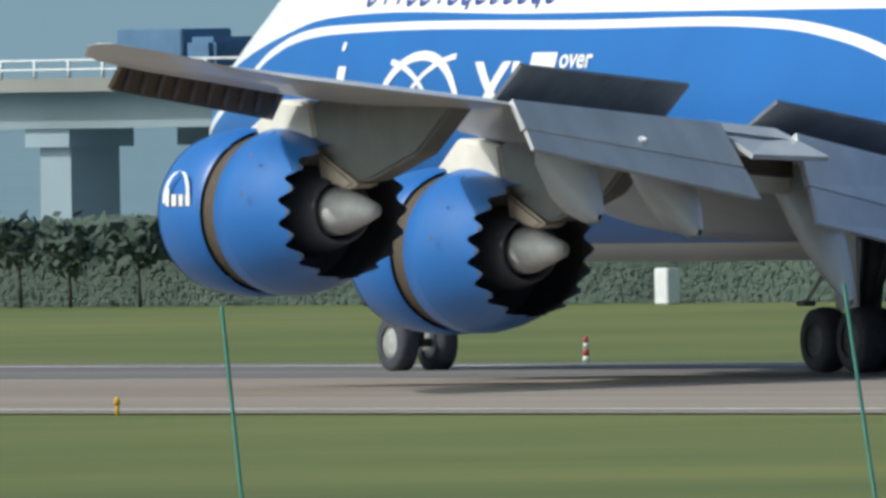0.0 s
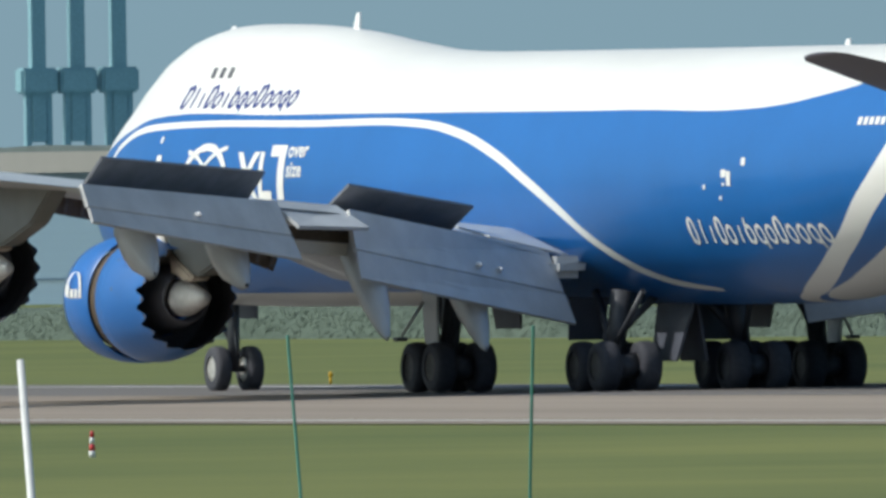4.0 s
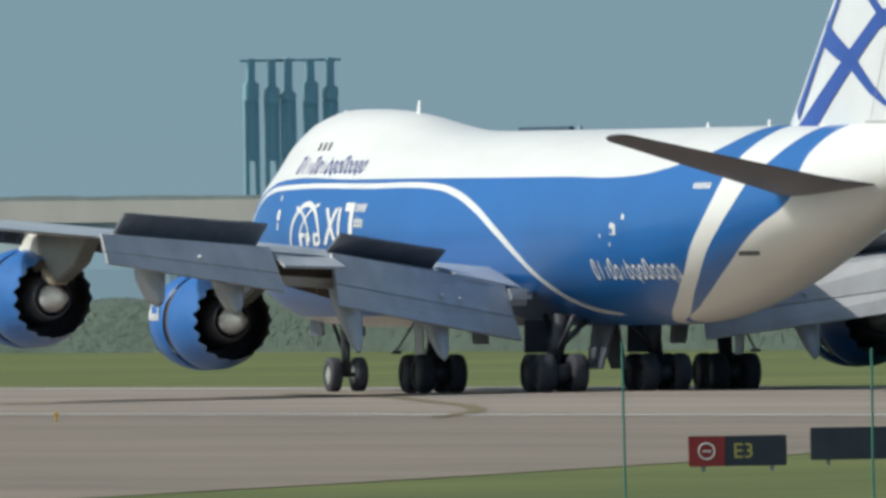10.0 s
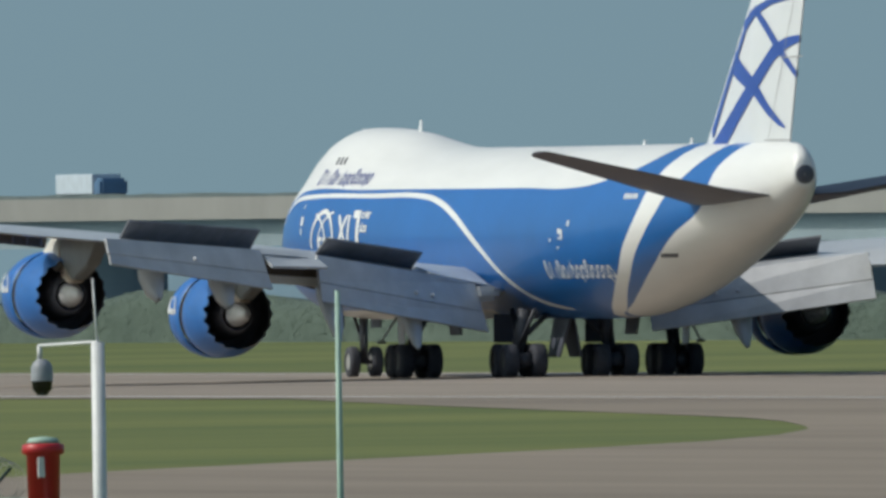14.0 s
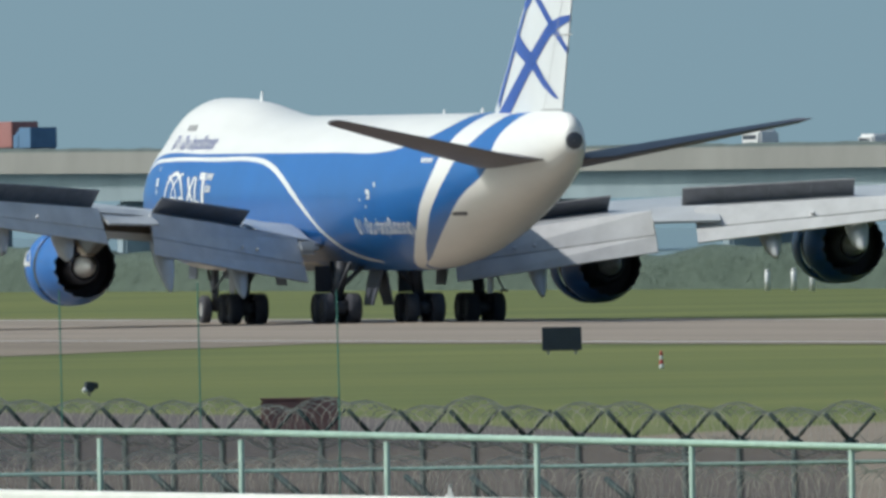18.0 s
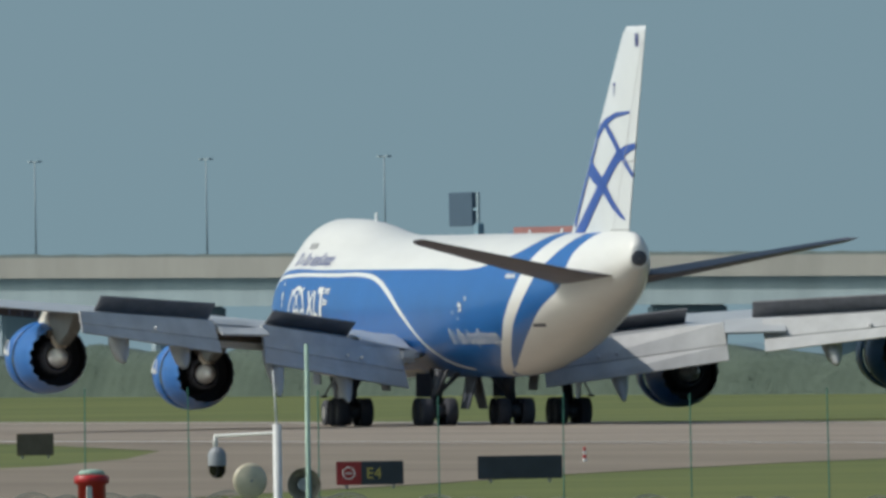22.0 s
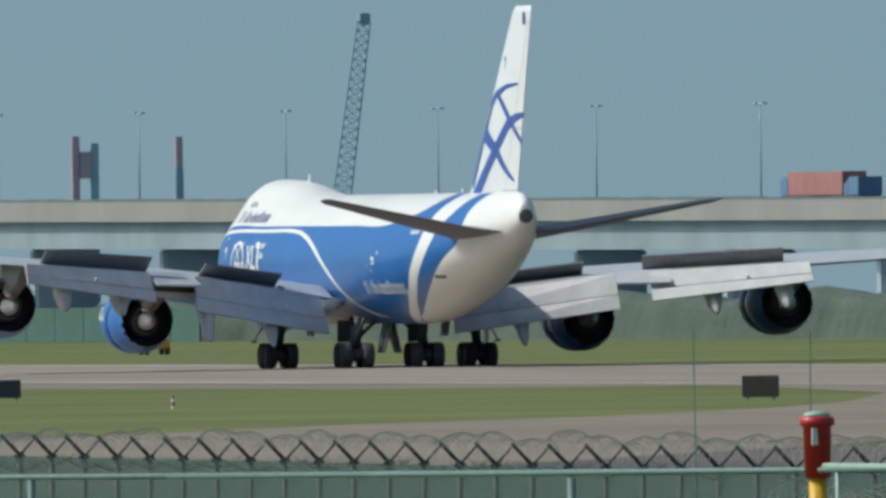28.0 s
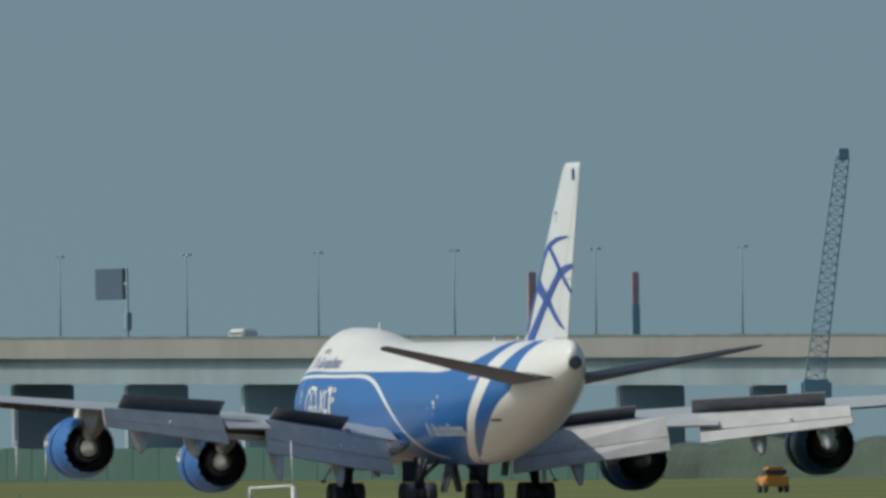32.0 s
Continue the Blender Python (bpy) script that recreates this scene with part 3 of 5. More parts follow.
    pylon_side(kid, "pylon", [(tip_x + 4.6, z + 1.62), (wx + 0.3, wz - 0.1), (tip_x + 2.0, z + 2.1), (tip_x + 1.75, z + 1.2), (tip_x + 2.6, z + 0.85)], y * s, 0.3, PYLON_CREAM, "cream engine pylon")
    pylon_side(kid, "heat_shield", [(tip_x + 1.72, z + 1.18), (tip_x + 1.2, z + 0.95), (tip_x + 0.1, z + 0.52), (tip_x + 0.55, z + 0.42), (tip_x + 1.6, z + 0.62)], y * s, 0.29, HEAT_BEIGE, "bare beige heat shield over the cone")
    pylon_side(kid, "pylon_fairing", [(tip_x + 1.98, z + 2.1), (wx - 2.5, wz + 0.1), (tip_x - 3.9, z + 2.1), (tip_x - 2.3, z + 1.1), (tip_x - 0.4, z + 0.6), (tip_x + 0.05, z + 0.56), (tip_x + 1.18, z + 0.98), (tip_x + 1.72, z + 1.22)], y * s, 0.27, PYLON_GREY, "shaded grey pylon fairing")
    return eng


def pylon_side(kid, name, prof, mid, half, mat, label):
    """A flat-sided strut from its side outline."""
    bm = bmesh.new()
    left = [bm.verts.new((px, mid + half, pz)) for px, pz in prof]
    right = [bm.verts.new((px, mid - half, pz)) for px, pz in prof]
    bm.faces.new(left)
    bm.faces.new(right[::-1])
    for i in range(len(prof)):
        j = (i + 1) % len(prof)
        bm.faces.new((left[j], left[i], right[i], right[j]))
    bmesh.ops.recalc_face_normals(bm, faces=bm.faces[:])
    bmesh.ops.bevel(bm, geom=bm.edges[:], offset=0.06, segments=2, affect="EDGES")
    kid(name, bm, mat, label)


for side in (1, -1):
    build_wing(side)
    for fy, size, drop in ((6.9, 0.6, 1.75), (10.7, 0.62, 1.95), (15.8, 0.55, 0.9), (19.1, 0.5, 0.8)):
        if side > 0 or fy != 10.7:
            canoe(fy, side, size, drop)
    build_engine(11.9, 2.62, -35.3, side)
    build_engine(20.6, 3.50, -43.4, side)
    plane_part("stabilizer", airfoil_loft([(0.6 * side, -63.0, -71.5, 6.84, 2.6, 0.26), (2.1 * side, -64.3, -71.9, 7.0, 2.4, 0.3), (9.95 * side, -71.1, -74.0, 8.6, 0.9, 0.14), (10.15 * side, -71.5, -73.9, 8.63, 0.5, 0.1), (10.25 * side, -72.2, -73.7, 8.65, 0.2, 0.05)]), STAB_GREY, "swept horizontal tailplane in grey darkened for underside shade")
plane_part("fin", airfoil_loft([(0.0, -57.8, -71.3, 8.2, 2.0), (0.7, -59.6, -71.5, 8.2, 1.9), (9.75, -70.4, -75.0, 8.2, 0.7), (10.05, -71.1, -75.1, 8.2, 0.35)], 11, False), WHITE, "tall white swept tail fin")
plane_part("exhaust_outlet", lathe([(-73.40, 0.36), (-73.47, 0.36), (-73.5, 0.34), (-73.48, 0.02)], 24, (0, 0, 7.64)), DARK_METAL, "dark tail exhaust")

WHEEL_MESH = {}


def wheel(parent, x, y, z, r, w, hub=HUB):
    key = (r, w)
    if key not in WHEEL_MESH:
        a = lathe([(-w / 2, r * 0.55), (-w / 2, r * 0.82), (-w * 0.42, r * 0.95), (-w * 0.2, r), (w * 0.2, r), (w * 0.42, r * 0.95), (w / 2, r * 0.82), (w / 2, r * 0.55)], 28, axis="y")
        me = bpy.data.meshes.new("tyre")
        a.to_mesh(me)
        a.free()
        me.materials.append(TYRE)
        b = lathe([(-w * 0.42, 0.04), (-w * 0.30, r * 0.3), (-w * 0.44, r * 0.56), (w * 0.44, r * 0.56), (w * 0.30, r * 0.3), (w * 0.42, 0.04)], 20, axis="y", close=True)
        mh = bpy.data.meshes.new("hub")
        b.to_mesh(mh)
        b.free()
        mh.materials.append(hub)
        WHEEL_MESH[key] = (me, mh)
    me, mh = WHEEL_MESH[key]
    t = new("wheel", me)
    t.parent, t.location = parent, (x, y, z)
    h = new("hub", mh)
    h.parent = t
    return t


def main_gear(x, y, top, lean, body):
    """A four-wheel truck with its leg, braces, brake lines and doors; lean is +1 to port."""
    bm = bmesh.new()
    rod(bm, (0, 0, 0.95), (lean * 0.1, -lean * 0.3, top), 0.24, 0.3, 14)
    leg = part("main_gear", bm, GEAR_GREY, airplane, "four-wheel main landing gear in shade-darkened grey")
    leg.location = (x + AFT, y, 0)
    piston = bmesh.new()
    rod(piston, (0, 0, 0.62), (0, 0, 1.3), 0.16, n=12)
    part("piston", piston, HUB_DARK, leg, "oleo piston in shade-darkened metal")
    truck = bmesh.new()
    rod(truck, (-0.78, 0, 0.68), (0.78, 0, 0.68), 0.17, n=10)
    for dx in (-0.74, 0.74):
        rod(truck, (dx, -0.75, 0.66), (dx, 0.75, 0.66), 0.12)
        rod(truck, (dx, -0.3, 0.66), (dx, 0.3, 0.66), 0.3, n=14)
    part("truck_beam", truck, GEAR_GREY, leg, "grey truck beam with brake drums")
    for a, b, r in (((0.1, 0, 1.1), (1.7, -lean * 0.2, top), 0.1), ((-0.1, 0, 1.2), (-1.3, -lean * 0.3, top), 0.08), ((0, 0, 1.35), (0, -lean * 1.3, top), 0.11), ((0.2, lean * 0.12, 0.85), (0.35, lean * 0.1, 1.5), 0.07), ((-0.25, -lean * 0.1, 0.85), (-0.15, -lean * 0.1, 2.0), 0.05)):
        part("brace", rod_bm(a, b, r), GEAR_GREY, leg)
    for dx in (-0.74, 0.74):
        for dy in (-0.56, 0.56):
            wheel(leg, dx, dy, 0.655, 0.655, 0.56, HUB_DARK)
    if body:
        # the large door hangs from the keel and flares outwards
        q = [(1.25, -lean * 1.82, top - 0.2), (-1.25, -lean * 1.82, top - 0.2), (-0.95, -lean * 1.42, 0.78), (0.75, -lean * 1.42, 0.78)]
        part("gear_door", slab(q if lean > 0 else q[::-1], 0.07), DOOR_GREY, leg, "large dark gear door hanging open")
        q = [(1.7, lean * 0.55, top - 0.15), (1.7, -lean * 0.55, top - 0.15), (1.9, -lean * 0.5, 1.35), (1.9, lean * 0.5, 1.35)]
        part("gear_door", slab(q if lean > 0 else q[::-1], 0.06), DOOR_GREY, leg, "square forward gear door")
    else:
        q = [(0.55, lean * 0.5, top - 0.3), (-0.5, lean * 0.5, top - 0.3), (-0.4, lean * 0.42, 1.25), (0.45, lean * 0.42, 1.25)]
        part("gear_door", slab(q if lean > 0 else q[::-1], 0.06), WING_GREY, leg, "grey leg door")
        bm = rod_bm((0.25, lean * 0.6, 2.35), (0.45, lean * 1.14, 1.45), 0.05, 0.04, 8)
        link_rod = part("door_link", bm, WING_GREY, leg, "pale slanting door link")
        part("foot", boxed(0.3, 0.62, lean * 1.16 - 0.16, lean * 1.16 + 0.16, 1.33, 1.44, 0.03), DARK_METAL, link_rod, "dark foot of the door link")
        q = [(1.1, -lean * 1.6, top - 0.9), (-1.0, -lean * 1.6, top - 0.9), (-0.8, -lean * 1.75, 1.65), (0.9, -lean * 1.75, 1.65)]
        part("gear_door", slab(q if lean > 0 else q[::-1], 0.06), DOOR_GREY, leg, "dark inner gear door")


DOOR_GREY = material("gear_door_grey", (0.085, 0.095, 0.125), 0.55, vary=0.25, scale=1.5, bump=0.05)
main_gear(-36.5, 5.55, 3.75, 1, False)
main_gear(-36.5, -4.86, 3.75, -1, False)
main_gear(-39.6, 2.19, 2.6, 1, True)
main_gear(-39.4, -1.51, 2.6, -1, True)
bm = bmesh.new()
rod(bm, (0, 0, 0.6), (0.05, 0, 2.6), 0.15, 0.18, 12)
rod(bm, (0, -0.5, 0.61), (0, 0.5, 0.61), 0.09)
rod(bm, (0.1, 0, 1.2), (1.6, 0, 2.5), 0.07)
rod(bm, (-0.25, 0, 1.0), (-0.1, 0, 1.7), 0.06)
nose = part("nose_gear", bm, GEAR_GREY, airplane, "grey twin-wheel nose landing gear")
nose.location = (-7.75 + AFT, 0, 0)
for dy in (-0.46, 0.46):
    wheel(nose, 0, dy, 0.61, 0.61, 0.42)
for dy in (-0.75, 0.75):
    part("gear_door", boxed(0.2, 1.7, dy - 0.03, dy + 0.03, 1.95, 2.5), DOOR_GREY, nose, "dark nose gear door")
for ax, az, ah in ((-16.5, 9.55, 0.48), (-7.7, 9.68, 0.07), (-56.9, 8.55, 0.55), (-50.0, 8.7, 0.35), (-46.5, 8.72, 0.15)):
    plane_part("antenna", slab([(ax + 0.25, 0, az - 0.1), (ax - 0.25, 0, az - 0.1), (ax - 0.3, 0, az + ah), (ax - 0.08, 0, az + ah)], 0.05), WHITE, "small white blade antenna")


# ---- markings on the airplane ----
DECAL_WHITE = material("decal_white", (0.80, 0.80, 0.78), 0.4, vary=0.05, bump=0.0)
DECAL_NAVY = material("decal_navy", (0.025, 0.05, 0.26), 0.4, vary=0.05, bump=0.0)


def on_hull(u, v):
    return (-u, hull_y(-u, v) + 0.018, v)


def decal(name, quads, mat, label="", place=on_hull, parent=None):
    """Flat paint laid on a curved skin from four-cornered pieces."""
    verts, faces = [], []
    for q in quads:
        n = 4
        base = len(verts)
        for i in range(n + 1):
            for j in range(n + 1):
                a, b = i / n, j / n
                u = (q[0][0] * (1 - a) + q[1][0] * a) * (1 - b) + (q[3][0] * (1 - a) + q[2][0] * a) * b
                v = (q[0][1] * (1 - a) + q[1][1] * a) * (1 - b) + (q[3][1] * (1 - a) + q[2][1] * a) * b
                verts.append(place(u, v))
        for i in range(n):
            for j in range(n):
                k = base + i * (n + 1) + j
                faces.append((k, k + n + 1, k + n + 2, k + 1))
    return plane_part(name, mesh_of(name, verts, faces), mat, label, parent)


def strip(points, widths):
    """Four-cornered pieces along a line of changing width."""
    out, edges = [], []
    for i, (u, v) in enumerate(points):
        a, b = points[max(0, i - 1)], points[min(len(points) - 1, i + 1)]
        d = Vector((b[0] - a[0], b[1] - a[1])).normalized()
        w = widths[i] / 2
        edges.append(((u - d.y * w, v + d.x * w), (u + d.y * w, v - d.x * w)))
    for (a, b), (c, d) in zip(edges, edges[1:]):
        out.append((a, c, d, b))
    return out


def arc(cu, cv, ru, rv, a0, a1, w, n=14):
    pts = [(cu + ru * math.cos(radians(a0 + (a1 - a0) * i / n)), cv + rv * math.sin(radians(a0 + (a1 - a0) * i / n))) for i in range(n + 1)]
    return strip(pts, [w] * (n + 1))


def rect(u0, u1, v0, v1, lean=0.0):
    return ((u0, v0), (u1, v0), (u1 + lean, v1), (u0 + lean, v1))


def wordmark(u0, u1, v0, v1, lean):
    """A brand's lettering as a plain row of slim bars and rings of its size."""
    out = []
    h = v1 - v0
    pitch = (u1 - u0) / 14
    for i in range(14):
        c, r = u0 + pitch * (i + 0.5), pitch * 0.33
        if i in (0, 3, 6, 9):
            out.append([rect(c - r, c - r + 0.09, v0, v1, lean)])
        if i in (1, 2, 5):
            out.append([rect(c - 0.05, c + 0.05, v0, v0 + h * (0.95 if i == 1 else 0.68), lean)])
        else:
            tall = h * (0.5 if i in (0, 3, 9) else 0.34)
            out.append(arc(c + lean * 0.4, v0 + tall, r, tall, -180, 180, 0.1, 12))
        if i in (7, 12):
            out.append([rect(c + r - 0.09, c + r, v0 - h * 0.25, v0 + h * 0.4, lean)])
    return out


for q in wordmark(10.1, 18.4, 7.56, 8.12, -0.15):
    decal("wordmark_bar", q, DECAL_NAVY)
for q in wordmark(46.5, 54.9, 3.82, 4.46, 0.1):
    decal("wordmark_bar", q, DECAL_WHITE)
for k in range(3):
    decal("upper_window", [rect(11.15 + 0.62 * k, 11.43 + 0.62 * k, 8.34, 8.62, -0.12)], DARK_METAL, "small dark upper-deck window")
decal("emblem", arc(13.75, 5.12, 1.75, 1.38, 0, 182, 0.2) + arc(15.6, 4.9, 2.6, 1.6, 100, 165, 0.12) + arc(12.0, 4.9, 2.4, 1.5, 15, 80, 0.12) + [rect(13.1, 13.4, 5.05, 5.5), rect(13.4, 13.75, 5.35, 5.5), rect(13.9, 14.15, 5.05, 5.5), rect(14.15, 14.4, 5.2, 5.35), rect(14.75, 15.0, 5.05, 5.5), rect(15.0, 15.4, 5.05, 5.18), rect(15.0, 15.4, 5.38, 5.5)], DECAL_WHITE, "white globe emblem of plain arcs")
decal("tall_bar", [rect(18.95, 19.4, 5.08, 6.52), rect(18.35, 18.95, 6.22, 6.52)], DECAL_WHITE, "white angled bar")
for q in [rect(48.2, 48.36, 5.2, 5.32), rect(49.4, 49.72, 5.5, 5.7), rect(49.75, 50.0, 5.28, 5.66), rect(50.65, 50.9, 5.8, 6.0), rect(49.45, 49.62, 5.28, 5.36), rect(49.2, 49.36, 4.92, 5.02)]:
    decal("service_mark", [q], DECAL_WHITE, "small white service mark")
decal("registration_bars", [rect(57.2 + 0.33 * k, 57.42 + 0.33 * k, 6.8, 7.0) for k in range(5)], DECAL_WHITE, "white registration as plain bars")
for q in [rect(10.05, 10.2, 6.62, 6.8), rect(10.1, 10.45, 5.95, 6.3), rect(10.2, 10.35, 5.6, 5.85)]:
    decal("door_mark", [q], DECAL_WHITE, "small white door mark")
decal("side_vent", [rect(60.0, 61.3, 4.55, 4.7, 0.3)], DARK_METAL, "dark outflow vent")


def lettering(name, words, u, v, size, mat, label, squeeze=1.0):
    """Built-in letters laid on the port side of the body."""
    cu = bpy.data.curves.new(name, "FONT")
    cu.body, cu.size, cu.resolution_u, cu.offset = words, size, 3, 0.02 * size
    tmp = new(name, cu)
    bpy.context.view_layer.update()
    me = bpy.data.meshes.new_from_object(tmp.evaluated_get(bpy.context.evaluated_depsgraph_get()))
    bpy.data.objects.remove(tmp)
    bm = bmesh.new()
    bm.from_mesh(me)
    for _ in range(4):
        bmesh.ops.triangulate(bm, faces=bm.faces[:])
        long = [e for e in bm.edges if e.calc_length() > 0.16]
        if not long:
            break
        bmesh.ops.subdivide_edges(bm, edges=long, cuts=1)
    bmesh.ops.triangulate(bm, faces=bm.faces[:])
    bm.to_mesh(me)
    bm.free()
    for vert in me.vertices:
        vert.co = on_hull(u + vert.co.x * squeeze, v + vert.co.y)
    me.materials.clear()
    return plane_part(name, me, mat, label)


lettering("lettering", "XL", 16.05, 5.12, 1.75, DECAL_WHITE, "large white letters XL", 1.18)
lettering("lettering", "over", 19.55, 6.2, 0.58, DECAL_WHITE, "white word over", 1.25)
lettering("lettering", "size", 19.55, 5.68, 0.58, DECAL_WHITE, "white word size", 1.25)

FIN_ROWS = [(0.0, -57.8, -71.3, 2.0), (0.7, -59.6, -71.5, 1.9), (9.75, -70.4, -75.0, 0.7), (10.05, -71.1, -75.1, 0.35)]


def fin_half(x, z):
    xl, xt, th = lerp_table(FIN_ROWS, z - 8.2)
    u = min(1.0, max(0.001, (x - xl) / (xt - xl)))
    t = 2.6 * (0.2969 * math.sqrt(u) - 0.126 * u - 0.3516 * u * u + 0.2843 * u ** 3 - 0.1015 * u ** 4)
    return t * th


def on_fin(u, v):
    return (-u, 0.65 * fin_half(-u, v) + 0.03, v)


def on_fin_right(u, v):
    return (-u, -0.36 * fin_half(-u, v) - 0.03, v)


SEAM = material("seam_grey", (0.42, 0.42, 0.43), 0.6, vary=0.2, bump=0.0)
FIN_BLUE = material("fin_blue", (0.022, 0.085, 0.40), 0.35, vary=0.1, bump=0.0)
FIN_LINES = [([(61.6, 8.35), (63.2, 9.15), (65.0, 10.05), (67.2, 11.1), (69.7, 12.25), (71.4, 12.62), (72.9, 12.78)], [1.1, 0.9, 0.75, 0.68, 0.6, 0.42, 0.25]), ([(64.1, 11.95), (65.4, 11.5), (67.1, 11.0), (68.9, 10.1), (70.2, 9.62), (70.9, 9.42)], [0.9, 0.75, 0.6, 0.42, 0.25, 0.08]), ([(65.5, 13.2), (67.3, 13.85), (69.5, 14.2), (72.1, 14.33)], [0.5, 0.34, 0.24, 0.1]), ([(67.3, 13.9), (68.8, 13.25), (70.3, 12.45), (72.4, 11.4)], [0.34, 0.4, 0.42, 0.25]), ([(61.2, 9.2), (63.2, 11.0), (65.6, 13.0), (66.6, 13.9)], [0.5, 0.42, 0.34, 0.1])]
for pts, ws in FIN_LINES:
    for put in (on_fin, on_fin_right):
        decal("fin_stripe", strip(pts, ws), FIN_BLUE, "blue stripe on the fin", put)
for q in (rect(73.3, 73.5, 17.3, 17.9), rect(73.65, 73.85, 17.3, 17.9), rect(73.3, 73.85, 17.55, 17.65), rect(69.0, 69.5, 15.55, 15.68), rect(69.2, 69.33, 15.1, 15.55)):
    decal("fin_mark", [q], DECAL_NAVY, "small dark mark on the fin", on_fin)


for a, b in (((68.9, 9.0), (74.55, 17.6)), ((70.6, 12.05), (73.3, 12.1)), ((68.4, 8.95), (71.7, 8.95))):
    decal("rudder_seam", strip([a, ((a[0] + b[0]) / 2, (a[1] + b[1]) / 2), b], [0.05, 0.05, 0.05]), SEAM, "thin grey rudder seam", on_fin)


def on_nacelle(eng_y, eng_z, tip_x):
    """Paint laid on the left flank of a nacelle: u metres behind the lip, v round the side."""
    def put(u, v):
        a = radians(v)
        return (tip_x + 6.0 - u, eng_y + 1.69 * math.sin(a), eng_z + 1.69 * math.cos(a))
    return put


for ey, ez, ex in ((11.9, 2.62, -35.3), (20.6, 3.50, -43.4)):
    put = on_nacelle(ey, ez, ex)
    decal("emblem", strip([(0.55 + 0.5 * (1 - math.cos(radians(a))), 92 - 22 * math.sin(radians(a))) for a in range(0, 181, 15)], [2.2 * 0.06] * 13) + [((0.62, 94), (0.75, 94), (0.75, 82), (0.62, 82)), ((0.85, 94), (1.05, 94), (1.05, 86), (0.85, 86)), ((1.15, 94), (1.32, 94), (1.32, 86), (1.15, 86)), ((1.42, 94), (1.6, 94), (1.6, 86), (1.42, 86))], DECAL_WHITE, "small white emblem on the nacelle", put)
    for mark in (((1.15, 122), (1.3, 122), (1.5, 112), (1.35, 112)), ((1.4, 124), (1.55, 124), (1.7, 114), (1.55, 114)), ((1.6, 136), (1.63, 136), (1.45, 124), (1.42, 124))):
        decal("warning_mark", [mark], DECAL_WHITE, "small white warning mark", put)
    for q in (((3.65, 60), (3.75, 60), (3.75, 58), (3.65, 58)), ((3.7, 88), (3.78, 88), (3.78, 84), (3.7, 84)), ((3.9, 40), (3.98, 40), (3.98, 37), (3.9, 37))):
        decal("latch", [q], DARK_METAL, "", put)


SLIDE = {"flap": 1.1, "aft_flap": 1.1, "spoiler": 0.5}


def settle(ob):
    """The outer wing droops a little, and the starboard half sits closer in."""
    for o in (ob, *ob.children):
        inward = 0.7 if sum(v.co.y for v in o.data.vertices) < 0 else 0.0
        # the outer starboard flap and spoilers lie farther in along the swept trailing edge
        slide = SLIDE.get(o.name.split(".")[0], 0.0) if inward and min(v.co.y for v in o.data.vertices) < -14.5 else 0.0
        for v in o.data.vertices:
            v.co.z -= 0.0113 * abs(v.co.y) + 0.07 * slide
            v.co.y += inward + slide
            v.co.x += 0.65 * slide


WINGED = ("wing", "flap", "aft_flap", "spoiler", "inboard_aileron", "aileron_bay", "wing_root_fillet", "flap_end_fairing", "slat", "flap_track_fairing", "engine")
for ob in airplane.children:
    kind = ob.name.split(".")[0]
    if kind in WINGED:
        settle(ob)
    elif kind == "flap_bump":
        ob.location.z -= 0.0113 * abs(ob.location.y)
        ob.location.y += 0.7 if ob.location.y < 0 else 0.0
    elif kind == "stabilizer":
        for v in ob.data.vertices:
            v.co.z -= 0.0113 * abs(v.co.y)


# ---- perimeter: fence, poles, rail, lamps, all along the line between the lookout and the runway ----
GREEN_STEEL = material("green_steel", (0.07, 0.25, 0.20), 0.5, 0.1, vary=0.3, scale=4, bump=0.1)
RAIL_GREEN = material("pale_green_paint", (0.36, 0.52, 0.44), 0.55, vary=0.25, scale=3, bump=0.1)
TEAL_RAIL = material("teal_rail_paint", (0.13, 0.22, 0.21), 0.55, vary=0.25, scale=3, bump=0.1)
POST_DARK = material("dark_green_post", (0.022, 0.045, 0.045), 0.6, 0.1, vary=0.3, scale=5, bump=0.1)
GALV = material("galvanised_steel", (0.42, 0.42, 0.41), 0.5, 0.4, vary=0.3, scale=6, bump=0.1)
CAP_RED = material("dull_red_cap", (0.13, 0.03, 0.045), 0.7, vary=0.3, scale=4, bump=0.05)
OLD_POST = material("weathered_post", (0.21, 0.215, 0.20), 0.75, vary=0.35, scale=2, fine=12, bump=0.1)
WIRE = material("razor_wire", (0.52, 0.49, 0.43), 0.6, 0.0, vary=0.3, scale=6, bump=0.0)
WHITE_POST = material("white_post_paint", (0.72, 0.73, 0.74), 0.5, vary=0.15, scale=4, bump=0.1)
RED = material("red_enamel", (0.50, 0.022, 0.03), 0.4, vary=0.2, scale=5, bump=0.05)
YELLOW = material("yellow_paint", (0.72, 0.42, 0.02), 0.5, vary=0.2, scale=5, bump=0.05)
ORANGE = material("orange_paint", (0.70, 0.30, 0.05), 0.45, vary=0.2, scale=1.5, bump=0.0)
CREAM = material("cream_plastic", (0.66, 0.60, 0.46), 0.45, vary=0.2, scale=6, bump=0.05)
BEIGE = material("beige_plastic", (0.40, 0.36, 0.30), 0.5, vary=0.2, scale=6, bump=0.05)
GREY_PLASTIC = material("grey_plastic", (0.30, 0.32, 0.36), 0.45, vary=0.2, scale=6, bump=0.05)
BLACK = material("black_panel", (0.034, 0.045, 0.068), 0.5, vary=0.3, scale=1.5, bump=0.05)
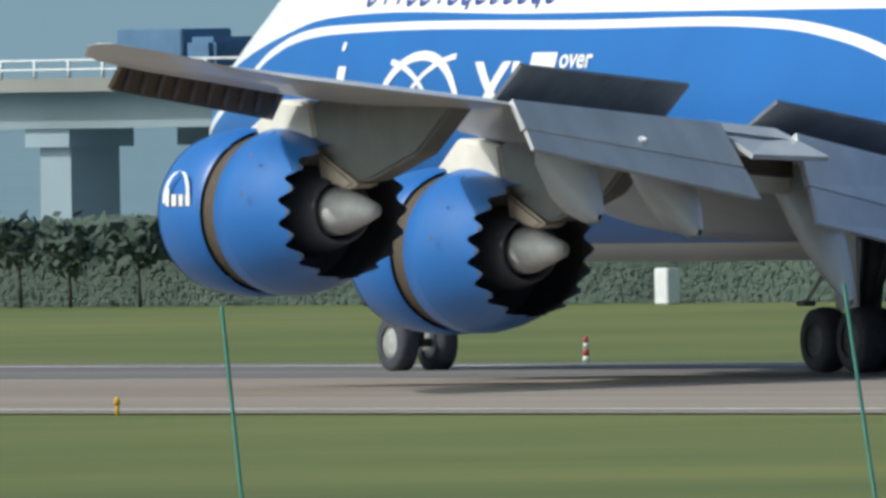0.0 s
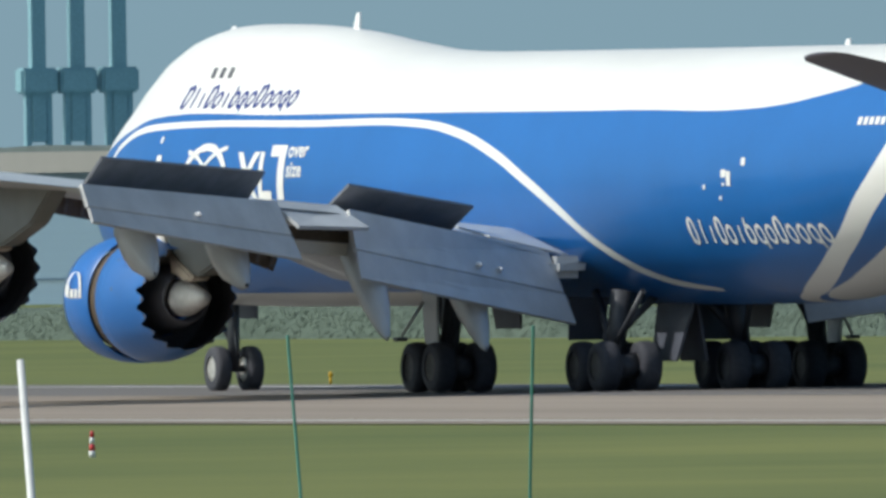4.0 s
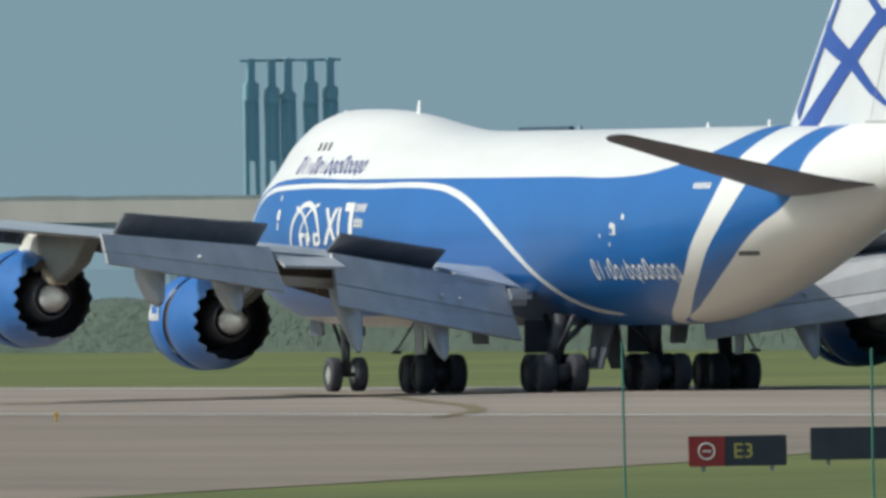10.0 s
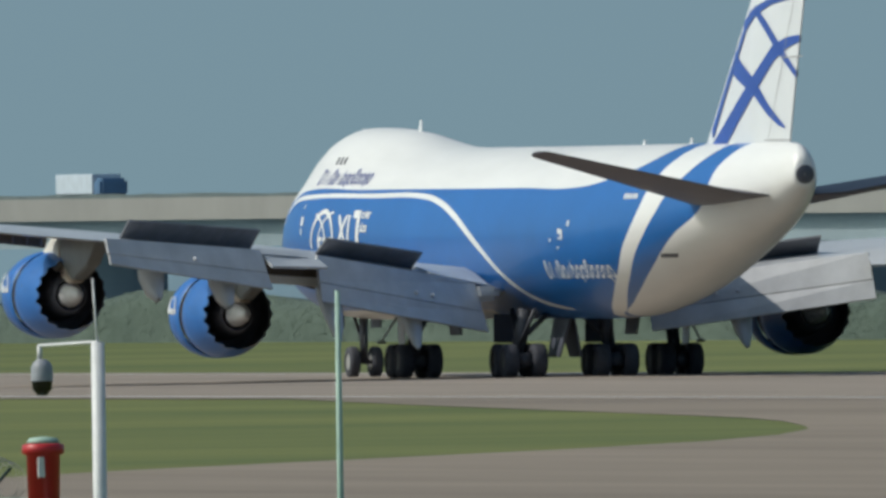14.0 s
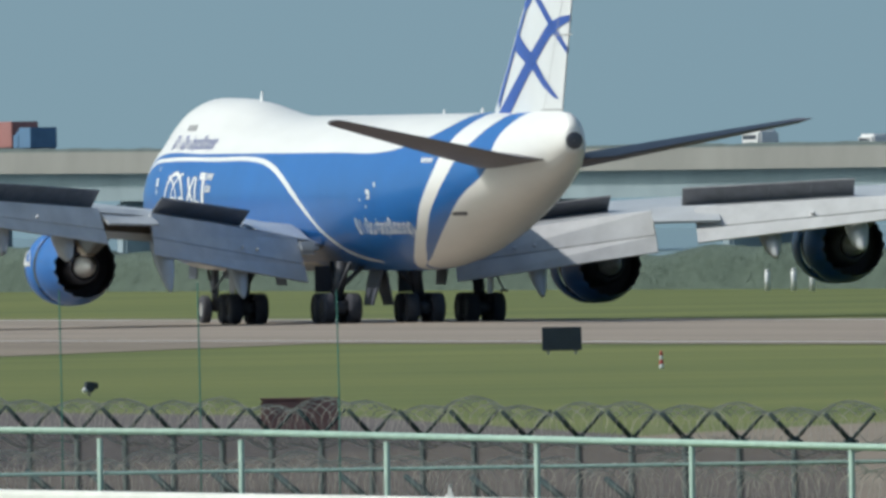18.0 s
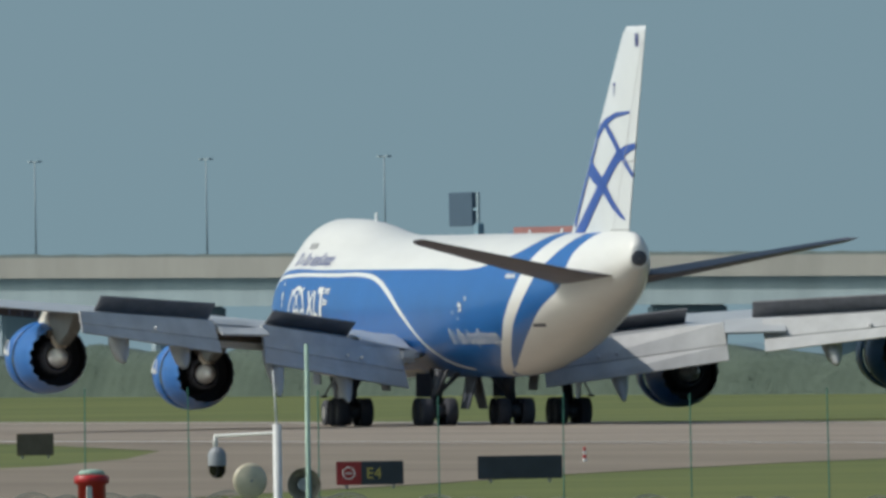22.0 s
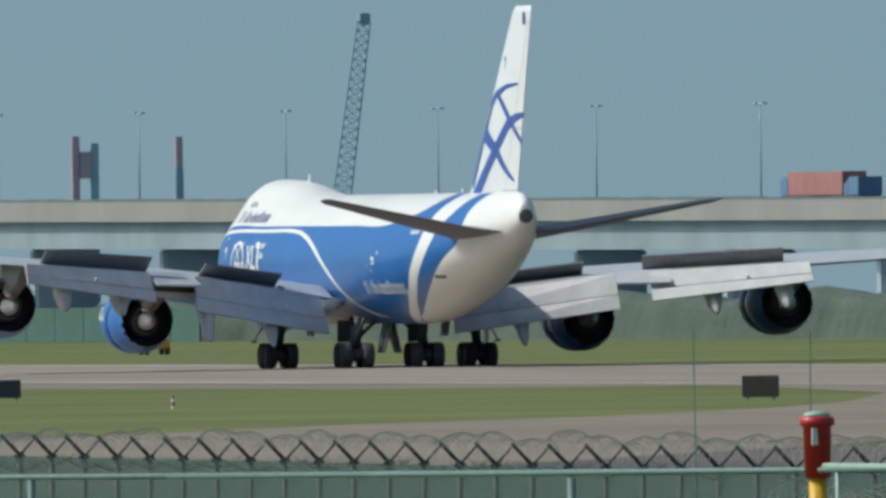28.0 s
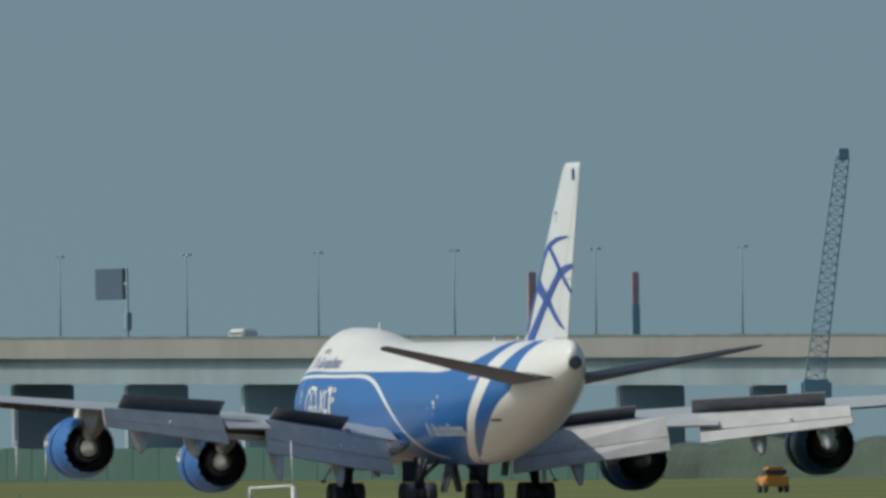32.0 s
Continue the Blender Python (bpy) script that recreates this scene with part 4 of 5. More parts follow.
BLACK_GLOSS = material("black_dome", (0.01, 0.01, 0.012), 0.12, vary=0.2, bump=0.0)
SIGN_BACK = material("sign_back", (0.13, 0.11, 0.09), 0.7, vary=0.3, scale=2, bump=0.05)
SIGN_RED = material("sign_red", (0.34, 0.03, 0.035), 0.5, vary=0.15, scale=2, bump=0.02)
SIGN_YELLOW = material("sign_yellow", (0.55, 0.45, 0.12), 0.5, vary=0.1, bump=0.0)
WALL_WHITE = material("white_wall", (0.76, 0.77, 0.75), 0.7, vary=0.15, scale=1.0, bump=0.05)
TRUCK_BLUE = material("container_blue", (0.10, 0.20, 0.34), 0.6, vary=0.25, scale=0.8, bump=0.05)
TRUCK_PALE = material("pale_lorry_paint", (0.55, 0.63, 0.70), 0.6, vary=0.2, scale=0.8, bump=0.05)
ROAD_SIGN = material("road_sign_blue", (0.05, 0.09, 0.14), 0.6, vary=0.2, bump=0.0)
# girder, pier, crane and lamp colours have the distance haze mixed in
GIRDER = material("hazed_girder", (0.23, 0.29, 0.32), 0.9, vary=0.25, scale=0.06, bump=0.0)
PIER_BLUE = material("hazed_pier", (0.29, 0.36, 0.41), 0.9, vary=0.2, scale=0.1, bump=0.0)
CRANE_GREY = material("hazed_crane_steel", (0.20, 0.32, 0.40), 0.7, vary=0.2, bump=0.0)
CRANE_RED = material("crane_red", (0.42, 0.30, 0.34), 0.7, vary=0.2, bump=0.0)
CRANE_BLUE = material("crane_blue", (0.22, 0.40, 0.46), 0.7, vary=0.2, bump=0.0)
LAMP_GREY = material("hazed_lamp_grey", (0.33, 0.41, 0.45), 0.6, vary=0.1, bump=0.0)
HOARDING = material("green_hoarding", (0.046, 0.118, 0.102), 0.7, vary=0.25, scale=0.3, bump=0.0)
LAMP_RED = bpy.data.materials.new("red_glow")
LAMP_RED.use_nodes = True
LAMP_RED.node_tree.nodes["Principled BSDF"].inputs["Base Color"].default_value = (0.6, 0.05, 0.02, 1)
LAMP_RED.node_tree.nodes["Principled BSDF"].inputs["Emission Color"].default_value = (1, 0.10, 0.03, 1)
LAMP_RED.node_tree.nodes["Principled BSDF"].inputs["Emission Strength"].default_value = 0.35

# thin leaning poles
rnd = random.Random(11)
POLE_X = [float(np.interp(k, [-3, 0, 6, 8, 9, 10, 11, 12, 16, 18, 20, 22], [187.3, 210.9, 258.15, 273.95, 281.9, 290.0, 294.9, 304.5, 338.5, 354.6, 370.2, 386.8])) for k in range(-3, 23)]
# how far the top leans along the fence, where it is plain to see
LEANS = {0: 0.42, 1: 0.24, 3: -0.1, 4: 0.05, 5: 0.02, 6: -0.2, 7: 0.28, 8: -0.2, 10: -0.1, 11: 0.22, 16: -0.38, 17: -0.22, 18: -0.5, 19: 0.08, 20: -0.25, 21: 0.04, 22: 0.05}
for k, x in enumerate(POLE_X + [499.0, 506.7, 514.6, 522.1, 530.4, 538.3, 546.3, 554.2, 563.0, 570.2, 578.5, 673.2], -3):
    top = 4.96 + rnd.uniform(-0.08, 0.08)
    lean, bow = 3.4 * LEANS.get(k, rnd.uniform(-0.03, 0.08)), rnd.uniform(-0.04, 0.04)
    thin = 0.0125 if x < 440 else 0.0095
    rings = [[(lean * (j / 8 - 0.85) + bow * math.sin(j * 0.875) + thin * math.cos(q * math.pi / 3), thin * math.sin(q * math.pi / 3), top * j / 8) for q in range(6)] for j in range(9)]
    bm = mesh_of("pole", sum(rings, []), [(6 * j + q, 6 * j + (q + 1) % 6, 6 * j + 6 + (q + 1) % 6, 6 * j + 6 + q) for j in range(8) for q in range(6)], True)
    p = tagged(part("fence_pole", bm, GREEN_STEEL), "thin slightly bent green steel fence pole", "pole", "tall fence poles")
    p.location = (x, -119.0, 0)
e = thing("marker_post", (277.15, -119.3, 0), "weathered steel post with a dark red cap", "post")
part("shaft", rod_bm((0, 0, 0), (0, 0, 6.3), 0.055, 0.05, 12), OLD_POST, e)
part("cap", rod_bm((0, 0, 6.3), (0, 0, 6.56), 0.052, 0.045, 12), CAP_RED, e, "dark red cap")
e = thing("marker_post", (300.6, -119.0, 0), "slim white painted post leaning a little", "post")
part("shaft", rod_bm((-0.7, 0, 0), (0.14, 0, 4.74), 0.045, 0.03, 10), WHITE_POST, e)
e = thing("whip_pole", (453.3, -118.4, 0), "slim pale green pole on the rail's end post", "pole")
part("shaft", rod_bm((0, 0, 0), (0, 0, 5.5), 0.05, 0.03, 10), RAIL_GREEN, e)
e = thing("whip_pole", (550.25, -118.0, 0), "slim pale green pole standing on the rail", "pole")
part("shaft", rod_bm((0, 0, 0), (0, 0, 5.64), 0.05, 0.03, 10), RAIL_GREEN, e)

# fence with Y-shaped heads
post_bm = bmesh.new()
rod(post_bm, (0, 0, -0.3), (0, 0, 2.93), 0.05, n=8)
POST_ME = bpy.data.meshes.new("post")
post_bm.to_mesh(POST_ME)
post_bm.free()
POST_ME.materials.append(POST_DARK)
arm_me = []
for s in (1, -1):
    bm = bmesh.new()
    rod(bm, (0, s * 0.02, 2.9), (0, s * 0.32, 3.22), 0.036 if s > 0 else 0.026, 0.032 if s > 0 else 0.022, 6)
    rod(bm, (0, s * 0.09, 2.86), (0, -s * 0.02, 2.9), 0.03, 0.03, 6)
    me = bpy.data.meshes.new("arm")
    bm.to_mesh(me)
    bm.free()
    me.materials.append(POST_DARK)
    arm_me.append(me)
panel = bpy.data.meshes.new("mesh_panel")
b = boxed(0.03, 2.785, -0.03, 0.0, 0.02, 2.86)
b.to_mesh(panel)
b.free()
panel_worn = panel.copy()
for k in range(19, 100):
    x = 430.9 + 2.815 * k
    t = thing("fence_post", (x, -122.0, float(np.interp(x, [540, 575, 602, 650, 700], [0.1, 0.06, 0.06, 0.15, 0.25]))), "dark green steel fence post with a forked top", "fence post", "forked fence posts")
    o = new("post", POST_ME)
    o.parent = t
    for me, short in zip(arm_me, (1.0, 0.85 if x > 568 else 1.0)):
        o = new("arm", me)
        o.parent, o.scale, o.location = t, (short, short, short), (0, 0, 2.9 * (1 - short))
    o = new("mesh_panel", panel if x > 560 else panel_worn)
    o.parent = t
    o["label"] = "fine dark green welded mesh" if x > 560 else "dull rusty brown-grey welded mesh"
for name, colour, share, me in (("fence_mesh", (0.052, 0.115, 0.100), 0.68, panel), ("rusty_fence_mesh", (0.085, 0.078, 0.085), 0.5, panel_worn)):
    screen = material(name, colour, 0.8, vary=0.4, scale=0.6, fine=3, bump=0.0)
    out, prin = screen.node_tree.nodes["Material Output"], screen.node_tree.nodes["Principled BSDF"]
    clear, blend = node(screen, "ShaderNodeBsdfTransparent"), node(screen, "ShaderNodeMixShader")
    blend.inputs[0].default_value = share
    link(screen, clear.outputs[0], blend.inputs[1])
    link(screen, prin.outputs[0], blend.inputs[2])
    link(screen, blend.outputs[0], out.inputs[0])
    me.materials.append(screen)



def coil(x0, x1, y, z, r, pitch, seed):
    """Razor wire as one long uneven coil."""
    g = random.Random(seed)
    verts, faces = [], []
    n = int((x1 - x0) / pitch * 12)
    for i in range(n):
        a = 2 * math.pi * i / 12
        x = x0 + (x1 - x0) * i / n + 0.05 * math.sin(i * 0.7)
        rr = r * (1 + 0.16 * math.sin(x * 2.232 + seed) + 0.10 * math.sin(x * 0.7 + seed))
        c = Vector((x, y + rr * math.sin(a), z + rr * math.cos(a) + 0.05 * math.sin(x * 0.9)))
        for q in range(3):
            b = 2 * math.pi * q / 3
            verts.append(c + Vector((0.0085 * math.cos(b), 0, 0.0085 * math.sin(b))))
    for i in range(n - 1):
        for q in range(3):
            faces.append((i * 3 + q, i * 3 + (q + 1) % 3, i * 3 + 3 + (q + 1) % 3, i * 3 + 3 + q))
    return mesh_of("coil", verts, faces)


tagged(part("razor_wire", coil(483, 712, -122.0, 3.12, 0.27, 0.36, 1), WIRE), "coiled grey razor wire along the fence top", "razor wire", kind="stuff")
tagged(part("razor_wire_lower", coil(452, 575, -119.6, 2.45, 0.3, 0.42, 2), WIRE), "loose coil of grey razor wire behind the rail", "razor wire", kind="stuff")

for k in range(13):
    e = thing("barrier_post", (486.0 + 3.55 * k, -119.6, 0), "dark barrier post with a slanting arm behind the rail", "barrier post", "barrier posts")
    part("post", rod_bm((0, 0, 0), (0, 0, 2.32), 0.05, n=8), POST_DARK, e)
    part("arm", rod_bm((0, 0, 2.28), (0.85, 0.1, 2.54), 0.05, 0.04, 6), POST_DARK, e)

g = random.Random(21)
verts = [(0.13 * (i - 2) + g.uniform(-0.03, 0.03), g.uniform(-0.05, 0.05), 0.32 - 0.085 * j * (1 + 0.25 * ((i * 7 + j) % 3)) + g.uniform(-0.02, 0.02)) for j in range(5) for i in range(5)]
bm = bmesh.new()
bm.from_mesh(mesh_of("cloth", [(x * (0.35 + 0.16 * (k // 5)), y, z) for k, (x, y, z) in enumerate(verts)], [(5 * j + i, 5 * j + i + 1, 5 * j + i + 6, 5 * j + i + 5) for j in range(4) for i in range(4)]))
bmesh.ops.solidify(bm, geom=bm.faces[:], thickness=0.012)
e = tagged(part("rag", bm, WALL_WHITE), "torn white plastic sheet caught on the razor wire", "rag")
e.location = (494.8, -119.4, 2.12)

# pale green hand rail over a white wall
rail = thing("hand_rail", (0, -118.0, 0), "pale green tubular hand rail on posts", "railing")
part("top_rail", rod_bm((451, 0, 2.97), (500, 0, 3.115), 0.044, n=10), RAIL_GREEN, rail)
part("top_rail", rod_bm((500, 0, 3.115), (564.5, 0, 3.10), 0.044, n=10), RAIL_GREEN, rail)
part("mid_rail", rod_bm((451, -0.1, 2.96), (562, -0.1, 2.2), 0.024, n=8), TEAL_RAIL, rail, "dull teal sloping lower rail")
pm = bpy.data.meshes.new("rail_post")
b = rod_bm((0, 0, 0), (0, 0, 3.02), 0.036, n=8)
b.to_mesh(pm)
b.free()
pm.materials.append(RAIL_GREEN)
for k in range(15):
    o = new("rail_post", pm)
    o.parent, o.location = rail, (452.6 + 7.93 * k, 0, 0)
rail = thing("hand_rail", (0, -118.0, 0), "pale green tubular hand rail falling with the ground", "railing")
part("top_rail", rod_bm((560.0, 0, 3.06), (614.0, 0, 2.83), 0.045, n=10), TEAL_RAIL, rail)
part("lower_rail", rod_bm((614.0, 0, 2.83), (700, 0, 2.5), 0.045, n=10), TEAL_RAIL, rail)
for x, h in ((582.7, 2.88), (625.5, 2.74), (668.0, 2.6)):
    part("rail_post", rod_bm((x, 0, 0), (x, 0, h), 0.06, n=8), TEAL_RAIL, rail)
tagged(part("wall_low", boxed(478, 560, -117.5, -117.1, 0, 2.36, 0.04), WALL_WHITE), "low white painted wall below the rail", "wall", kind="structure")


def camera_pole(x, top, cam_z, horns, reach, thick=0.085):
    e = thing("camera_pole", (x, -118.0, 0), "white pole with a dome camera" + (" and two horn loudspeakers" if horns else ""), "camera pole", "camera poles")
    part("shaft", rod_bm((0, 0, 0), (0, 0, top), thick, thick * 0.94, 12), WHITE_POST, e)
    part("rod", rod_bm((0.02, 0, top), (0.2, 0, top + 0.75), 0.018, 0.012, 6), WHITE_POST, e, "thin lightning rod")
    bm = bmesh.new()
    rod(bm, (0, 0, cam_z + 0.42), (reach + 0.1, 0, cam_z + 0.38), 0.02, n=8)
    rod(bm, (reach + 0.1, 0, cam_z + 0.38), (reach + 0.1, 0, cam_z + 0.2), 0.03, n=8)
    part("bracket", bm, WHITE_POST, e, "slender white bracket arm")
    d = part("dome_camera", lathe([(cam_z + 0.22, 0.05), (cam_z + 0.18, 0.10), (cam_z + 0.12, 0.13), (cam_z - 0.04, 0.13)], 20, (reach, 0, 0), axis="z"), GREY_PLASTIC, e, "grey camera housing")
    part("dome", lathe([(cam_z - 0.04, 0.125), (cam_z - 0.14, 0.115), (cam_z - 0.21, 0.06), (cam_z - 0.22, 0.01)], 20, (reach, 0, 0), axis="z"), BLACK_GLOSS, d, "glossy black dome")
    for (hx, hz, mat, yaw, way) in horns:
        bm = lathe([(0.0, 0.26), (-0.03, 0.275), (-0.12, 0.22), (-0.25, 0.12), (-0.42, 0.08), (-0.44, 0.02)], 28) if way > 0 else lathe([(0.0, 0.22), (0.02, 0.235), (-0.10, 0.18), (-0.20, 0.09), (-0.28, 0.03)], 28)
        if mat is CREAM:
            bm = lathe([(0.0, 0.23), (0.03, 0.25), (0.05, 0.2), (0.1, 0.1), (0.11, 0.02)], 28)
        h = part("horn_speaker", bm, mat, e, "round horn loudspeaker")
        h.matrix_basis = pose(hx, 0.0, hz, 0, 0, yaw)
        part("driver", rod_bm((-0.45, 0, 0) if way > 0 else (-0.2, 0, 0), (-0.6, 0, 0) if way > 0 else (-0.04, 0, 0), 0.1, 0.09, 12), GREY_PLASTIC, h, "dark driver unit")
    return e


camera_pole(463.0, 4.92, 4.50, (), 2.7)
camera_pole(552.3, 4.52, 3.98, ((1.9, 3.73, CREAM, 185, -1), (-1.75, 3.68, BEIGE, 170, -1)), 4.05, 0.064)
camera_pole(642.2, 5.03, 4.63, ((1.4, 4.39, BEIGE, 170, -1), (-1.4, 4.38, CREAM, 185, -1)), 3.8, 0.048)


def red_beacon(x, top):
    e = thing("signal_post", (x, -118.0, 0), "red cylindrical signal box on a yellow post", "signal post", "red signal boxes")
    part("stand", rod_bm((0, 0, 0), (0, 0, top - 0.95), 0.13, n=16), YELLOW, e, "yellow stand")
    part("body", lathe([(top - 0.95, 0.17), (top - 0.95, 0.185), (top - 0.22, 0.2), (top - 0.2, 0.25), (top - 0.1, 0.25), (top - 0.08, 0.2), (top - 0.05, 0.05)], 28, axis="z", close=True), RED, e, "red enamel body")
    part("glass", lathe([(top - 0.08, 0.2), (top - 0.02, 0.17), (top, 0.05)], 20, axis="z", close=True), RAIL_GREEN, e, "pale green glass top")
    me = boxed(-0.06, 0.06, -0.01, 0.01, top - 0.48, top - 0.24)
    lab = part("plate", me, WHITE_POST, e, "white plate")
    lab.matrix_basis = pose(-0.19, 0.06, 0, 0, 0, -75)


red_beacon(465.7, 3.80)
red_beacon(565.0, 3.88)

COVER = material("brown_cover", (0.23, 0.125, 0.115), 0.7, vary=0.3, scale=2, bump=0.05)
# ---- airfield signs and lights ----
def facing(x, y):
    return math.degrees(math.atan2(y, x)) + 90.0


def airfield_sign(x, y, w, h, face, words="", back=False):
    e = thing("taxiway_sign", (x, y, 0, 0, 0, facing(x, y)), ("red and black taxiway sign with yellow letters " + words) if words else ("brown back of a low taxiway sign" if back else "low black taxiway sign panel on short legs"), "taxiway sign", "taxiway signs")
    part("panel", boxed(-w / 2, w / 2, -0.12, 0.12, 0.12, 0.12 + h, 0.02), face, e)
    for q in (-0.35, 0.35):
        part("leg", boxed(q * w - 0.05, q * w + 0.05, -0.06, 0.06, 0, 0.12), GALV, e)
    if words:
        part("red_field", boxed(w / 2 - w * 0.37, w / 2, 0.12, 0.128, 0.13, 0.11 + h), SIGN_RED, e, "red field with a pale ring")
        bm = lathe([(0.129, 0.17), (0.133, 0.17), (0.133, 0.205), (0.129, 0.205)], 24, (w / 2 - w * 0.185, 0, 0.12 + h / 2), axis="y")
        ring = part("ring", bm, DECAL_WHITE, e, "pale ring")
        part("bar", boxed(w / 2 - w * 0.185 - 0.11, w / 2 - w * 0.185 + 0.11, 0.129, 0.133, 0.1 + h / 2, 0.14 + h / 2), DECAL_WHITE, e)
        cu = bpy.data.curves.new("letters", "FONT")
        cu.body, cu.size, cu.align_x = words, 0.5, "CENTER"
        tmp = new("letters", cu)
        bpy.context.view_layer.update()
        me = bpy.data.meshes.new_from_object(tmp.evaluated_get(bpy.context.evaluated_depsgraph_get()))
        bpy.data.objects.remove(tmp)
        me.materials.clear()
        o = part("letters", me, SIGN_YELLOW, e, "yellow letters " + words)
        o.matrix_basis = pose(-w * 0.06, 0.131, 0.12 + h * 0.27, 90, 0, 180)
    return e


airfield_sign(914, -284.0, 2.32, 0.72, BLACK, "E3")
airfield_sign(930, -292.3, 2.84, 0.78, BLACK)
airfield_sign(1369, -334.5, 1.38, 0.82, BLACK)
airfield_sign(1272, -274.8, 2.16, 0.76, BLACK, "E4")
airfield_sign(1295, -284.8, 2.77, 0.76, BLACK)
airfield_sign(1552, -321.9, 1.45, 0.85, SIGN_BACK, "", True)
airfield_sign(1676, -315.1, 1.36, 0.76, BLACK)
airfield_sign(1643, -289.6, 3.9, 0.78, BLACK)


def small_marker(x, y, kind):
    """Edge markers and low lights beside the pavement."""
    if kind == "cone":
        e = thing("edge_marker", (x, y, 0), "small red and white airfield edge marker", "marker", "edge markers")
        for j in range(4):
            part("band", rod_bm((0, 0, 0.14 * j), (0, 0, 0.14 * (j + 1)), 0.075 - 0.008 * j, 0.067 - 0.008 * j, 10), RED if j % 2 else WHITE_POST, e, "red band" if j % 2 else "white band")
    elif kind == "yellow":
        e = thing("edge_light", (x, y, 0), "small yellow runway edge light", "runway light", "edge lights")
        part("stem", rod_bm((0, 0, 0), (0, 0, 0.2), 0.04, n=8), YELLOW, e)
        part("lens", rod_bm((0, 0, 0.2), (0, 0, 0.34), 0.07, 0.04, 10), YELLOW, e)
    elif kind == "box":
        e = thing("runway_light", (x, y, 0), ("dark slate" if 1000 < x < 1300 else "red") + " boxed light with a white lamp", "runway light", "boxed lights")
        part("housing", boxed(-0.16, 0.14, -0.12, 0.12, 0.12, 0.42, 0.03), BLACK if 1000 < x < 1300 else RED, e)
        part("hood", boxed(-0.1, 0.1, -0.26, -0.124, 0.2, 0.4, 0.03), BLACK, e, "dark lamp hood")
        part("lamp", rod_bm((-0.1, 0.12, 0.2), (-0.1, 0.2, 0.12), 0.09, 0.07, 10), WHITE_POST, e, "white lamp")
        part("stem", rod_bm((0, 0, 0), (0, 0, 0.14), 0.05, n=8), GALV, e)
    else:
        e = thing("guard_light", (x, y, 0, 0, 0, facing(x, y)), "twin stop-bar guard light on a low stem", "runway light")
        part("stem", rod_bm((0, 0, 0), (0, 0, 0.26), 0.025, n=8), GALV, e)
        for s, mt in ((-1, LAMP_RED), (1, BLACK)):
            part("lamp", rod_bm((s * 0.15, 0.02, 0.4), (s * 0.15, 0.12, 0.4), 0.065, n=12), mt, e, "glowing red lamp" if mt is LAMP_RED else "dark lamp")
        part("crossbar", boxed(-0.17, 0.17, -0.02, 0.02, 0.26, 0.3), GALV, e)
        for s in (-1, 1):
            part("upright", rod_bm((s * 0.13, 0.05, 0.28), (s * 0.15, 0.07, 0.35), 0.02, n=6), GALV, e)
    return e


for x, y in ((746.8, -414.7), (792.3, -315.1), (921.2, -298.9), (1257, -310.4), (850, -414.7), (1435, -318), (1560, -300), (700, -315)):
    small_marker(x, y, "cone")
for x, y in ((652.7, -352.6), (713, -352.6), (776, -352.6), (958, -330), (1180, -345)):
    small_marker(x, y, "yellow")
for x, y in ((829.6, -270.5), (1155.7, -268.1), (1462.4, -261.4)):
    small_marker(x, y, "box")
e = thing("equipment_box", (968.6, -230.0, 0, 0, 0, facing(970, -230)), "low reddish-brown equipment cover beyond the fence", "equipment box")
part("body", boxed(-0.95, 0.95, -0.4, 0.4, 0, 0.84, 0.04), COVER, e)
part("lid", boxed(-0.98, 0.98, -0.43, 0.43, 0.844, 0.9, 0.02), COVER, e)
small_marker(947, -274.2, "guard")
for k in range(10):
    small_marker(600 + 61 * k, -415.5, "yellow")

# ---- far side: hedge, hoarding, viaduct, cranes ----
HEDGE_TOP = [(700, 3.0), (965, 3.0), (1030, 2.0), (1105, 1.4), (1500, 1.4), (1600, 2.4), (1690, 3.1), (1950, 3.1), (2120, 2.4), (2350, 3.4), (2520, 3.4), (2850, 2.5), (3700, 2.5)]


def hedge_height(x):
    return np.interp(x, [r[0] for r in HEDGE_TOP], [r[1] for r in HEDGE_TOP]) * (0.88 + 0.09 * np.sin(x * 0.11) + 0.06 * np.sin(x * 0.29 + 1))


def leaf_band(x0, x1, y, count, size, seed, depth=2.5):
    """An uneven hedge of many small leaf clumps."""
    g = np.random.RandomState(seed)
    xs = g.uniform(x0, x1, count)
    f = g.uniform(0, 1, count) ** 0.8
    zs = hedge_height(xs) * 0.96 * f
    ys = y - 0.45 - np.interp(f, [0, 0.4, 0.75, 1.0], [0, 0.3, 0.6, 1.4]) + g.uniform(-0.04, 0.06, count) + 0.02 * np.sin(xs * 2.1 + zs)
    verts = np.zeros((count * 4, 3))
    a, t = math.pi + g.uniform(-0.22, 0.22, count), g.uniform(0.15, 0.45, count)
    s = size * g.uniform(0.5, 1.2, count)
    u = np.stack([np.cos(a), np.sin(a), 0 * a], 1) * s[:, None]
    w = np.stack([-np.sin(a) * np.sin(t), np.cos(a) * np.sin(t), np.cos(t)], 1) * (s * 0.8)[:, None]
    c = np.stack([xs, ys, np.maximum(zs, 0.1)], 1)
    for k, p in enumerate((c - u, c - w, c + u, c + w)):
        verts[k::4] = p
    return mesh_of("leaves", verts.tolist(), [(4 * i, 4 * i + 1, 4 * i + 2, 4 * i + 3) for i in range(count)])


